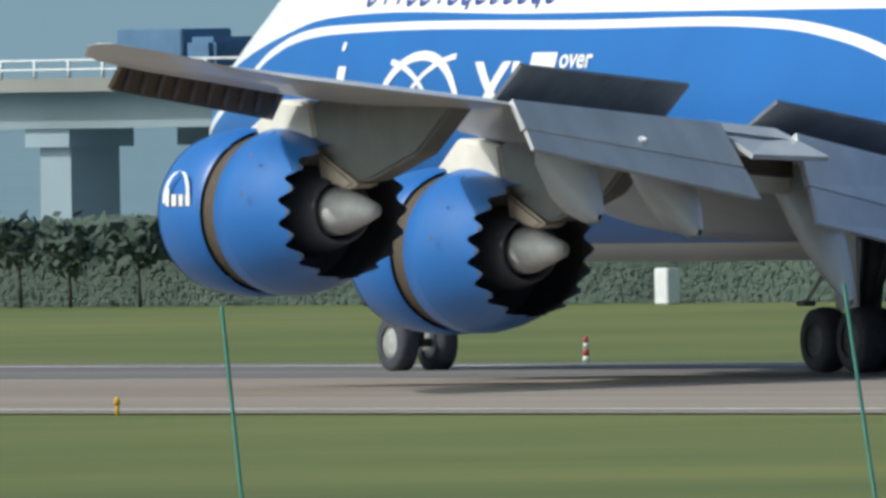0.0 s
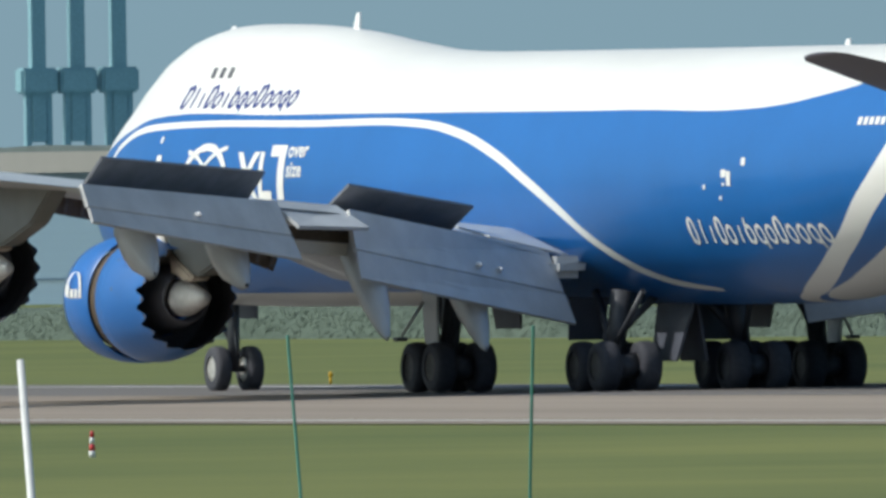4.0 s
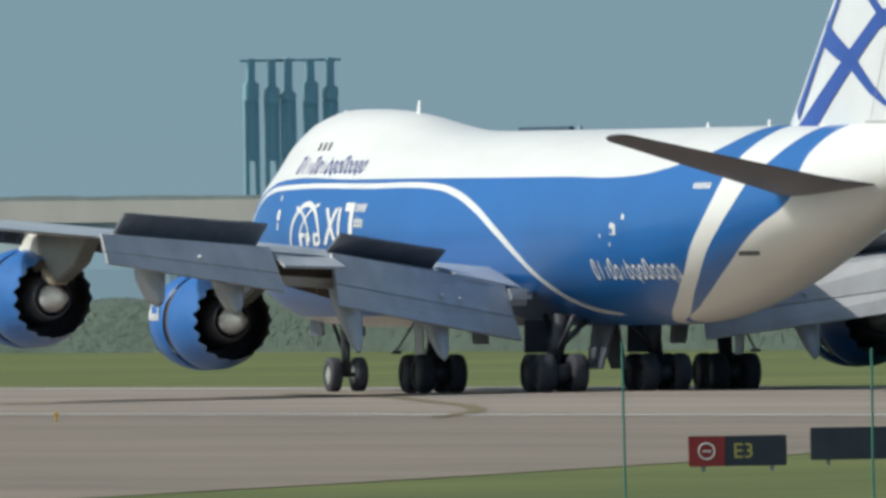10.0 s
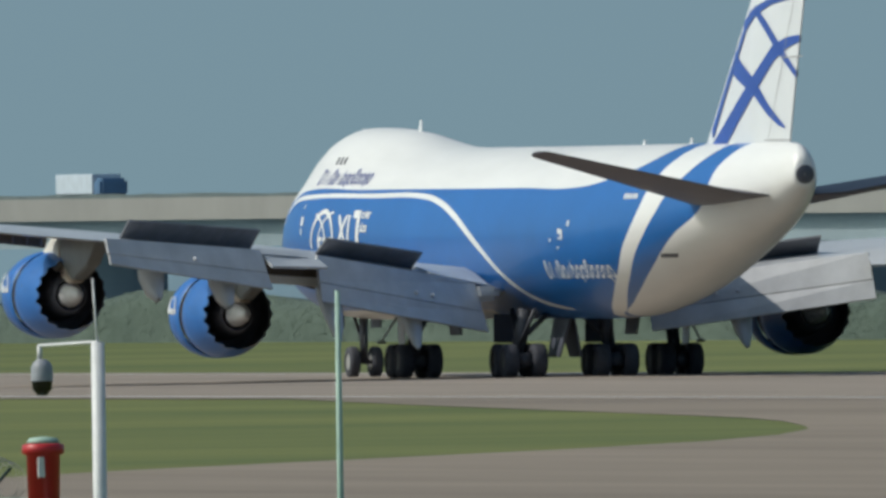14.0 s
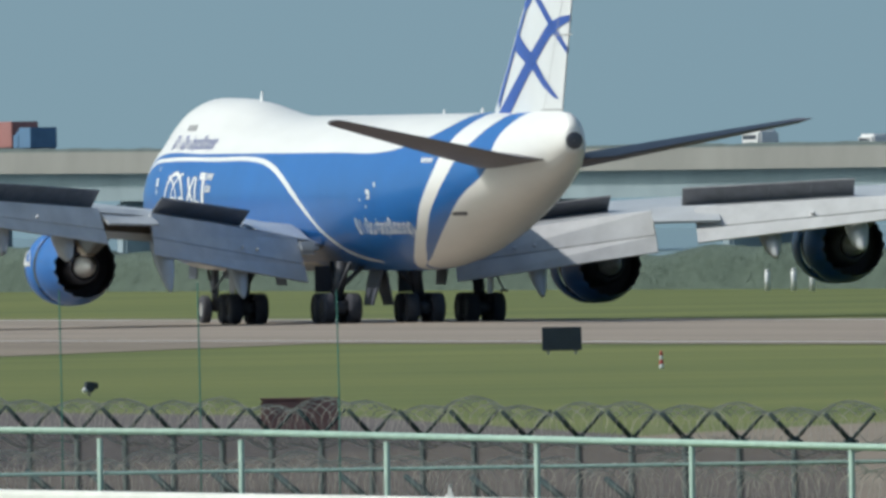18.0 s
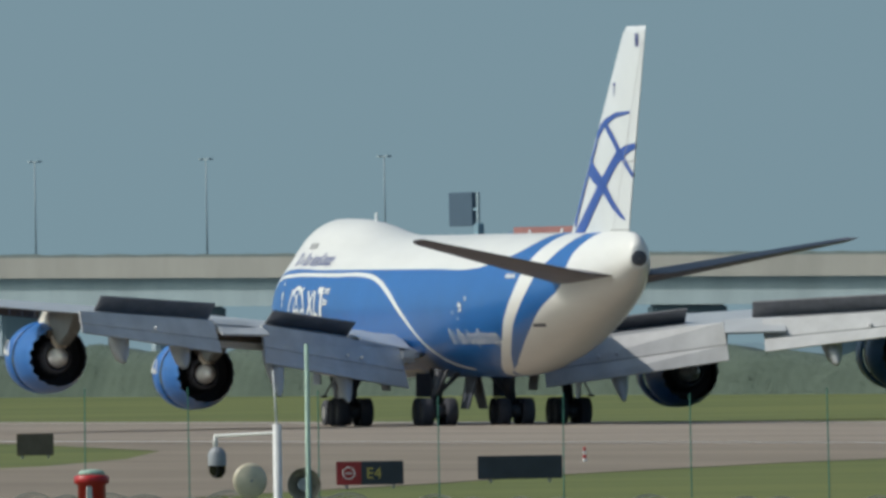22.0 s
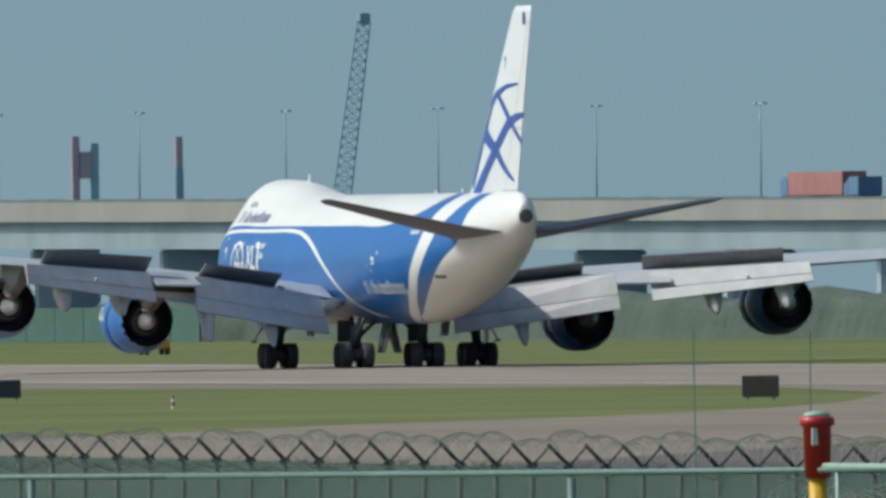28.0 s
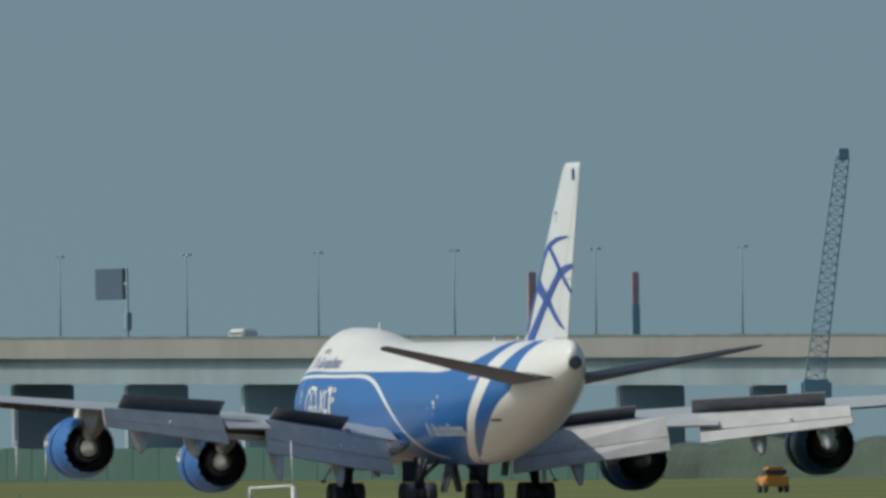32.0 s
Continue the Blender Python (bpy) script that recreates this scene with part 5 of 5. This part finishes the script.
def hedge_core(x0, x1, y, step):
    verts, faces = [], []
    n = int((x1 - x0) / step)
    for i in range(n + 1):
        x = x0 + (x1 - x0) * i / n
        h = float(hedge_height(x)) * 0.94
        for yy, zz in ((y, 0), (y - 0.3, h * 0.4), (y - 0.6, h * 0.75), (y - 1.4, h), (y - 3.5, h * 0.9), (y - 4.0, 0)):
            verts.append((x, yy + 0.02 * math.sin(x * 2.1 + zz), zz))
    for i in range(n):
        for q in range(5):
            faces.append((i * 6 + q, i * 6 + 6 + q, i * 6 + 7 + q, i * 6 + 1 + q))
    return mesh_of("core", verts, faces, True)


tagged(part("hedge", leaf_band(860, 1160, -514.88, 130000, 0.06, 3, 1.0), HEDGE), "dense dark green roadside hedge", "hedge", kind="stuff")
tagged(part("hedge_inner", hedge_core(700, 3700, -515.4, 0.4), HEDGE), "inner mass of the dark green hedge", "hedge", kind="stuff")
tagged(part("hedge_far", leaf_band(1160, 3700, -514.9, 170000, 0.08, 4, 1.0), HEDGE), "hazy dark green hedge behind the runway", "hedge", kind="stuff")
for k in range(26):
    x = 2660 + 10.4 * k
    h = tagged(part("hoarding_panel", boxed(-5.1, 5.1, -0.06, 0.06, 0, 2.35, 0.02), HOARDING), "green site hoarding panel beside the hedge", "hoarding", "hoarding panels")
    h.location = (x, -512.5, 0)
BARK = material("bark", (0.06, 0.05, 0.04), 0.9, vary=0.3, scale=3, bump=0.2)
for i, (x, h) in enumerate(((956.9, 1.85), (954.2, 1.95), (951.4, 1.75), (959.5, 2.0), (947.5, 1.8), (964.0, 1.9), (935.0, 1.7), (926.0, 1.8))):
    g = random.Random(40 + i)
    e = thing("young_tree", (x, -512.6, 0), "young tree with a thin trunk and bushy crown", "tree", "young trees by the hedge")
    bm = bmesh.new()
    rod(bm, (0, 0, 0), (0.05, 0, h * 0.8), 0.05, 0.03, 7)
    for j in range(4):
        a = 1.6 * j + g.random()
        rod(bm, (0.03, 0, h * (0.5 + 0.08 * j)), (0.45 * math.cos(a), 0.45 * math.sin(a), h * (0.75 + 0.07 * j)), 0.025, 0.012, 5)
    part("trunk", bm, BARK, e)
    rs = np.random.RandomState(60 + i)
    n = 420
    d = rs.normal(size=(n, 3)) * np.array([0.5, 0.4, 0.28]) + np.array([0, 0, h * 0.92])
    verts, faces = [], []
    for q in d:
        u, w = rs.normal(size=3) * 0.09, rs.normal(size=3) * 0.09
        b0 = len(verts)
        verts += [tuple(q - u), tuple(q - w), tuple(q + u), tuple(q + w)]
        faces.append((b0, b0 + 1, b0 + 2, b0 + 3))
    part("crown", mesh_of("crown", verts, faces), HEDGE, e, "bushy green crown")
e = thing("equipment_cabinet", (919.4, -513.0, 0), "pale equipment cabinet in front of the hedge", "cabinet")
part("body", boxed(-0.35, 0.35, -0.2, 0.2, 0, 0.95, 0.03), WHITE_POST, e)

service_vehicle = e = thing("service_vehicle", (2330.0, -452.0, 0), "orange airfield service vehicle driving on the far grass", "service vehicle")
part("body", boxed(-1.4, 1.4, -0.7, 0.7, 0.35, 0.95, 0.1), ORANGE, e, "orange body")
part("cab", boxed(-0.2, 1.1, -0.6, 0.6, 0.95, 1.5, 0.15), ORANGE, e, "orange cab")
part("windows", boxed(0.0, 1.12, -0.62, 0.62, 1.05, 1.35, 0.04), BLACK, e, "dark cab windows")
for wx in (-0.9, 0.9):
    for wy in (-0.62, 0.62):
        part("wheel", lathe([(-0.1, 0.2), (-0.1, 0.34), (0.1, 0.34), (0.1, 0.2)], 14, (wx, wy, 0.34), True, "y"), TYRE, e)
for x, y, h in ((2034.0, -508.0, 1.0), (2028.4, -508.0, 1.05), (2024.4, -508.0, 1.0), (2858.0, -505.0, 2.9), (2846.0, -505.0, 2.6)):
    e = thing("marker_post", (x, y, 0), "short white marker post beyond the runway", "post", "white marker posts")
    part("shaft", rod_bm((0, 0, 0), (0, 0, h), 0.14 if h < 2 else 0.07, n=10), WHITE_POST, e)
    part("cap", rod_bm((0, 0, h), (0, 0, h + 0.12), 0.15 if h < 2 else 0.2, 0.1, n=10), WHITE_POST, e)
VIA_Y = -830.0
GUARD = material("guard_strip", (0.11, 0.14, 0.14), 0.9, vary=0.3, scale=0.2, fine=2, bump=0.0)
VIA = [(300, 6.0, 0.6, 1.6), (1200, 6.0, 0.6, 1.6), (1700, 6.0, 0.6, 1.6), (2000, 6.55, 1.1, 1.6), (2700, 6.9, 1.5, 2.0), (3130, 7.95, 1.8, 2.2), (3430, 8.3, 1.9, 2.4), (4090, 10.5, 2.1, 3.0), (4590, 12.2, 2.2, 3.0), (4780, 12.8, 2.2, 3.0), (5900, 16.5, 2.2, 3.0)]


def viaduct_band(x0, x1, lo, hi, y0, y1):
    """A long beam that follows the deck; lo and hi pick its edges from the table."""
    verts, faces = [], []
    n = int((x1 - x0) / 20)
    for i in range(n + 1):
        x = x0 + (x1 - x0) * i / n
        top, par, gir = lerp_table(VIA, x)
        zs = {"top": top, "par": top - par, "gir": top - par - gir}
        for y in (y0, y1):
            for z in (zs[lo], zs[hi]):
                verts.append((x, y, z))
    for i in range(n):
        k = i * 4
        for a, b in ((0, 1), (1, 3), (3, 2), (2, 0)):
            faces.append((k + a, k + b, k + 4 + b, k + 4 + a))
    return mesh_of("band", verts, faces)


via = thing("viaduct", (0, 0, 0), "long hazy concrete road viaduct on piers over water", "bridge", kind="structure")
part("parapet", viaduct_band(300, 5880, "par", "top", VIA_Y, VIA_Y - 0.4), CONCRETE, via, "pale concrete parapet")
part("girder", viaduct_band(300, 5880, "gir", "par", VIA_Y - 1.2, VIA_Y - 13), GIRDER, via, "box girder in haze-tinted blue-grey")
part("deck", viaduct_band(300, 5880, "par", "par", VIA_Y - 0.4, VIA_Y - 14), CONCRETE, via, "road deck")
g = random.Random(8)
verts, faces = [], []
for i in range(840):
    x = 1700 + 5.0 * i
    top = lerp_table(VIA, x)[0]
    for y in (VIA_Y - 0.05, VIA_Y - 0.3):
        verts += [(x, y, top + 0.003), (x, y, top + 0.22 + 0.16 * g.random())]
for i in range(839):
    k = 4 * i
    faces += [(k, k + 4, k + 5, k + 1), (k + 2, k + 3, k + 7, k + 6), (k + 1, k + 5, k + 7, k + 3)]
part("guard_strip", mesh_of("guard_strip", verts, faces), GUARD, via, "uneven dark guard strip and planting along the parapet")
for k in range(-15, 27):
    x = 1215 + (30.0 if k > 0 else 60.0) * k
    top, par, gir = lerp_table(VIA, x)
    for dy in (-3.0, -10.5):
        bm = bmesh.new()
        box(bm, x - 1.4, x + 1.4, VIA_Y + dy - 1.2, VIA_Y + dy + 1.2, -0.7, top - par - gir)
        box(bm, x - 2.0, x + 2.0, VIA_Y + dy - 1.6, VIA_Y + dy + 1.6, top - par - gir - 0.8, top - par - gir)
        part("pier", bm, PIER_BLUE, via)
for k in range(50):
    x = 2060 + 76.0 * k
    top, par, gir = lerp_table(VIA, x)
    part("pier", boxed(x - 1.4, x + 1.4, VIA_Y - 10.8, VIA_Y - 3.6, -0.7, top - par - gir, 0.3), PIER_BLUE, via, "broad wall pier in haze-tinted blue-grey")
for k in range(60):
    x = 1500 + 3.1 * k
    top, par, gir = lerp_table(VIA, x)
    bm = bmesh.new()
    rod(bm, (x, VIA_Y, top), (x, VIA_Y, top + 0.75), 0.09, n=6)
    part("rail_post", bm, WHITE_POST, via)
bm = bmesh.new()
for zz in (0.35, 0.75):
    rod(bm, (1495, VIA_Y, 6.0 + zz), (1690, VIA_Y, 6.0 + zz), 0.06, n=6)
part("bridge_rail", bm, WHITE_POST, via, "white bridge rail")
for k in range(-14, 9):
    x = 4090.5 + 83.5 * k if k > -4 else 2930.4 + 117 * (k + 11)
    if not 2850 < x < 3060 and not 3830 < x:
        continue
    tall = 10.2 if x > 3500 else 8.4
    top = lerp_table(VIA, x)[0]
    e = thing("street_lamp", (x, VIA_Y - 1.5, top - 0.5), "tall slender grey street lamp on the viaduct", "street lamp", "street lamps")
    part("mast", rod_bm((0, 0, 0), (0, 0, tall), 0.095, 0.065, 8), LAMP_GREY, e)
    part("arm", rod_bm((-1.8, 0, tall), (1.8, 0, tall), 0.05, n=6), LAMP_GREY, e)
    for s in (-1.9, 1.9):
        part("lamp_head", boxed(s - 0.5, s + 0.5, -0.25, 0.25, tall - 0.1, tall + 0.1, 0.04), LAMP_GREY, e)
for x, z0, z1, w in ((2721.7, 9.75, 11.86, 12.3), (3807.0, 12.4, 15.65, 10.5), (4644.0, 17.0, 20.6, 18.0)):
    base = lerp_table(VIA, x)[0] - 0.5
    e = thing("road_sign", (x, VIA_Y - 2.0, 0), "large dark blue road sign on a post over the viaduct", "road sign", "road signs")
    part("panel", boxed(-w / 2, w / 2, -0.2, 0.2, z0, z1, 0.05), ROAD_SIGN, e)
    part("post", boxed(-w / 2 - 2.2, -w / 2 - 1.6, -0.1, 0.1, base, z1), LAMP_GREY, e)
    part("box", boxed(-w / 2 - 3.0, -w / 2 - 0.9, -0.3, 0.3, base + 1.5, base + 3.6, 0.1), CRANE_GREY, e)
    part("bracket", boxed(-w / 2 - 1.6, -w / 2 + 0.2, -0.08, 0.08, (z0 + z1) / 2 - 0.15, (z0 + z1) / 2 + 0.15), CRANE_GREY, e)


# lorry red is paled in the base colour for the haze
CONTAINER_RED = material("hazed_red_steel", (0.34, 0.15, 0.14), 0.8, vary=0.25, scale=0.4, bump=0.0)
for x0, x1, top in ((2753.7, 2764.4, 8.72), (2744.2, 2752.7, 7.70)):
    e = thing("parked_lorry", ((x0 + x1) / 2, VIA_Y - 9.0, lerp_table(VIA, x0)[0] - 0.6), "haze-paled red box lorry standing on the viaduct", "lorry", "standing lorries")
    h, l = top - lerp_table(VIA, x0)[0] + 0.6, (x1 - x0) / 2
    part("box_body", boxed(-l, l * 0.5, -1.25, 1.25, 0.9, h, 0.06), CONTAINER_RED, e)
    part("cab", boxed(l * 0.55, l, -1.2, 1.2, 0.7, h * 0.8, 0.2), CRANE_GREY, e, "dull grey cab")
    part("chassis", boxed(-l, l, -1.0, 1.0, 0.5, 0.89), BLACK, e)
    for wx in (-l * 0.8, -l * 0.55, l * 0.75):
        for wy in (-1.05, 1.05):
            part("wheel", lathe([(-0.15, 0.3), (-0.15, 0.48), (0.15, 0.48), (0.15, 0.3)], 12, (wx, wy, 0.48), True, "y"), TYRE, e)


def lattice(a, b, w0, w1, steps, r, mat, parent, name="jib"):
    """A lattice boom from a to b; each boom is one part."""
    a, b = Vector(a), Vector(b)
    d = (b - a).normalized()
    u = Vector((0.18, 0.98, 0)) - d * d.dot(Vector((0.18, 0.98, 0)))
    u.normalize()
    v = d.cross(u)
    bm = bmesh.new()
    rings = []
    for i in range(steps + 1):
        t = i / steps
        c, w = a.lerp(b, t), (w0 + (w1 - w0) * t) / 2
        rings.append([c + u * w * p + v * w * q for p, q in ((1, 1), (1, -1), (-1, -1), (-1, 1))])
    for q, s in zip(rings, rings[1:]):
        for i in range(4):
            rod(bm, q[i], s[i], r, n=4, caps=False)
            rod(bm, q[i], s[(i + 1) % 4], r * 0.6, n=4, caps=False)
            rod(bm, q[i], q[(i + 1) % 4], r * 0.6, n=4, caps=False)
    return part(name, bm, mat, parent)


lattice_crane = e = thing("lattice_crane", (0, 0, 0), "tall grey lattice-boom crane slowly moving before the viaduct", "crane")
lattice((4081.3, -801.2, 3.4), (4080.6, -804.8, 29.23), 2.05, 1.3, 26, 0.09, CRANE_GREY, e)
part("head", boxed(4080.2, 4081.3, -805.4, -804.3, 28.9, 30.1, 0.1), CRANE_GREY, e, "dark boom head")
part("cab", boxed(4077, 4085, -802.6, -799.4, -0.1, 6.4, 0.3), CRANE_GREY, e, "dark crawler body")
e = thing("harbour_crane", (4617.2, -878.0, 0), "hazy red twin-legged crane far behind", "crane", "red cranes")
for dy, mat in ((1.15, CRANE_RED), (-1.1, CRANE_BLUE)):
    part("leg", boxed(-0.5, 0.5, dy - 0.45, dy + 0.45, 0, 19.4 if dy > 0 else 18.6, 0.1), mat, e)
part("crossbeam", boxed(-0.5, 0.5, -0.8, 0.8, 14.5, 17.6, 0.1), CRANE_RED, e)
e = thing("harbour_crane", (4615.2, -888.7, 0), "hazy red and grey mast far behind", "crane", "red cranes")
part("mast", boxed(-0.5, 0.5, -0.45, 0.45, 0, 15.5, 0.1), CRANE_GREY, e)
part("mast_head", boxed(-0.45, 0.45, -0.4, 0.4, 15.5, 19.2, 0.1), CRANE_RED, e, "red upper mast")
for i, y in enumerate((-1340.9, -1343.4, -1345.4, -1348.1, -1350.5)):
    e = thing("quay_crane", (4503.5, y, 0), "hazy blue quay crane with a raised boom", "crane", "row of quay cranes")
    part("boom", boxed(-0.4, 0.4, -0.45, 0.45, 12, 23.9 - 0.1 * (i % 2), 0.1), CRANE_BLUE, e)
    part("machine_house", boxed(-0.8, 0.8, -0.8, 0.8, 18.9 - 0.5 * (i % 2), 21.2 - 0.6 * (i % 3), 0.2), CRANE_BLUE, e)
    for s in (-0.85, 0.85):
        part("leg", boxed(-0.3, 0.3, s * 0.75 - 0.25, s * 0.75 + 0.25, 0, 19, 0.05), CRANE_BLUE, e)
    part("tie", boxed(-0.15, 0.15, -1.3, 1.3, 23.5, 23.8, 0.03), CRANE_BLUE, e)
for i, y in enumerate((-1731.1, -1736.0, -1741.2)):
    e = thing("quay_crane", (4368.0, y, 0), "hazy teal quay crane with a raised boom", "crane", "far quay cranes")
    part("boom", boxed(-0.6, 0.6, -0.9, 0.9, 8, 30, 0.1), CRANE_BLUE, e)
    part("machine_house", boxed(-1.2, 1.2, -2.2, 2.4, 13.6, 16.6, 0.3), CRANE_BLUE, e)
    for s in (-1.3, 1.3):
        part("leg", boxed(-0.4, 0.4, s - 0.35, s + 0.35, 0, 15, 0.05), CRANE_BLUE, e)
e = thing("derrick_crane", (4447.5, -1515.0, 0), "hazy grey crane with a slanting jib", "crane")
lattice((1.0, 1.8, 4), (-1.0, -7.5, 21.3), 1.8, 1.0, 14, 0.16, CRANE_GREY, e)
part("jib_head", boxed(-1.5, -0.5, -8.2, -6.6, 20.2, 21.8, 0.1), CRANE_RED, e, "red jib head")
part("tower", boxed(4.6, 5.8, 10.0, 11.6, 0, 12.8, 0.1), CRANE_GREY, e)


# ---- traffic on the viaduct ----
def deck_z(x):
    return lerp_table(VIA, x)[0] - 0.55


def lorry(length, h, mat, label):
    e = thing("lorry", (3000, VIA_Y - 3.0, 8), label, "lorry", "traffic on the viaduct")
    nose = 2.4 if length < 20 else 4.0
    part("box_body", boxed(-length / 2, length / 2 - nose - 0.2, -1.25, 1.25, 0.9, h, 0.06), mat, e)
    part("cab", boxed(length / 2 - nose, length / 2, -1.2, 1.2, 0.7, h * 0.86, 0.25), TRUCK_BLUE, e, "dark blue cab")
    part("chassis", boxed(-length / 2, length / 2, -1.0, 1.0, 0.55, 0.9), BLACK, e)
    for x in (-length / 2 + 1, -length / 2 + 2.4, length / 2 - 1.4):
        for y in (-1.05, 1.05):
            part("wheel", lathe([(-0.15, 0.3), (-0.15, 0.48), (0.15, 0.48), (0.15, 0.3)], 14, (x, y, 0.48), True, "y"), TYRE, e)
    return e


def van(mat, label, l=5.0, h=2.1):
    e = thing("van", (3000, VIA_Y - 5.5, 8), label, "van", "traffic on the viaduct")
    part("body", boxed(-l / 2, l / 2, -0.9, 0.9, 0.35, h, 0.25), mat, e)
    part("windows", boxed(-l / 2 + 0.8, l / 2 - 0.4, -0.92, 0.92, h * 0.55, h * 0.82, 0.1), BLACK, e, "dark windows")
    for x in (-l / 2 + 0.9, l / 2 - 0.9):
        for y in (-0.8, 0.8):
            part("wheel", lathe([(-0.1, 0.2), (-0.1, 0.34), (0.1, 0.34), (0.1, 0.2)], 12, (x, y, 0.34), True, "y"), TYRE, e)
    return e


TRAFFIC = [(lorry(31.0, 3.3, CONTAINER_RED, "long haze-paled red container lorry driving along the viaduct"), -3.0, 2995.3, 35.3), (lorry(7.4, 2.8, TRUCK_BLUE, "dark blue lorry following close behind a red one"), -3.0, 2975.9, 35.3), (van(WHITE_POST, "white van driving along the viaduct", 6.0, 2.0), -5.5, 2573.0, 43.0), (van(WHITE_POST, "white car following along the viaduct", 5.0, 1.5), -5.5, 2515.0, 44.0), (lorry(15.0, 2.6, TRUCK_PALE, "pale blue lorry driving along the viaduct"), -9.0, 3853.0, -40.0), (van(WHITE_POST, "white car driving along the viaduct", 9.0, 1.6), -9.0, 5813.0, -38.0), (van(WHITE_POST, "white car driving quickly along the viaduct", 9.0, 1.5), -5.5, 3320.0, 45.0), (lorry(8.5, 2.6, TRUCK_BLUE, "blue lorry driving along the near end of the viaduct"), -9.0, 1546.0, -30.0), (lorry(7.0, 2.0, ORANGE, "orange lorry driving along the near end of the viaduct"), -9.0, 1729.0, -30.0)]


def motions():
    walk(airplane, [(t, pose(x, RUN_Y, 0, LIST)) for t, x in ROLLOUT])
    walk(lattice_crane, [(0, pose(0, 15.75, 0)), (32, pose(0, -2.9, 0))])
    walk(service_vehicle, [(0, pose(2706.0, -452.0, 0, 0, 0, 180)), (32, pose(2306.0, -452.0, 0, 0, 0, 180))])
    for thing_on_road, dy, start, speed in TRAFFIC:
        walk(thing_on_road, [(t, pose(start + speed * t, VIA_Y + dy, deck_z(start + speed * t), 0, 0, 0 if speed > 0 else 180)) for t in range(0, 33, 4)])


motions()
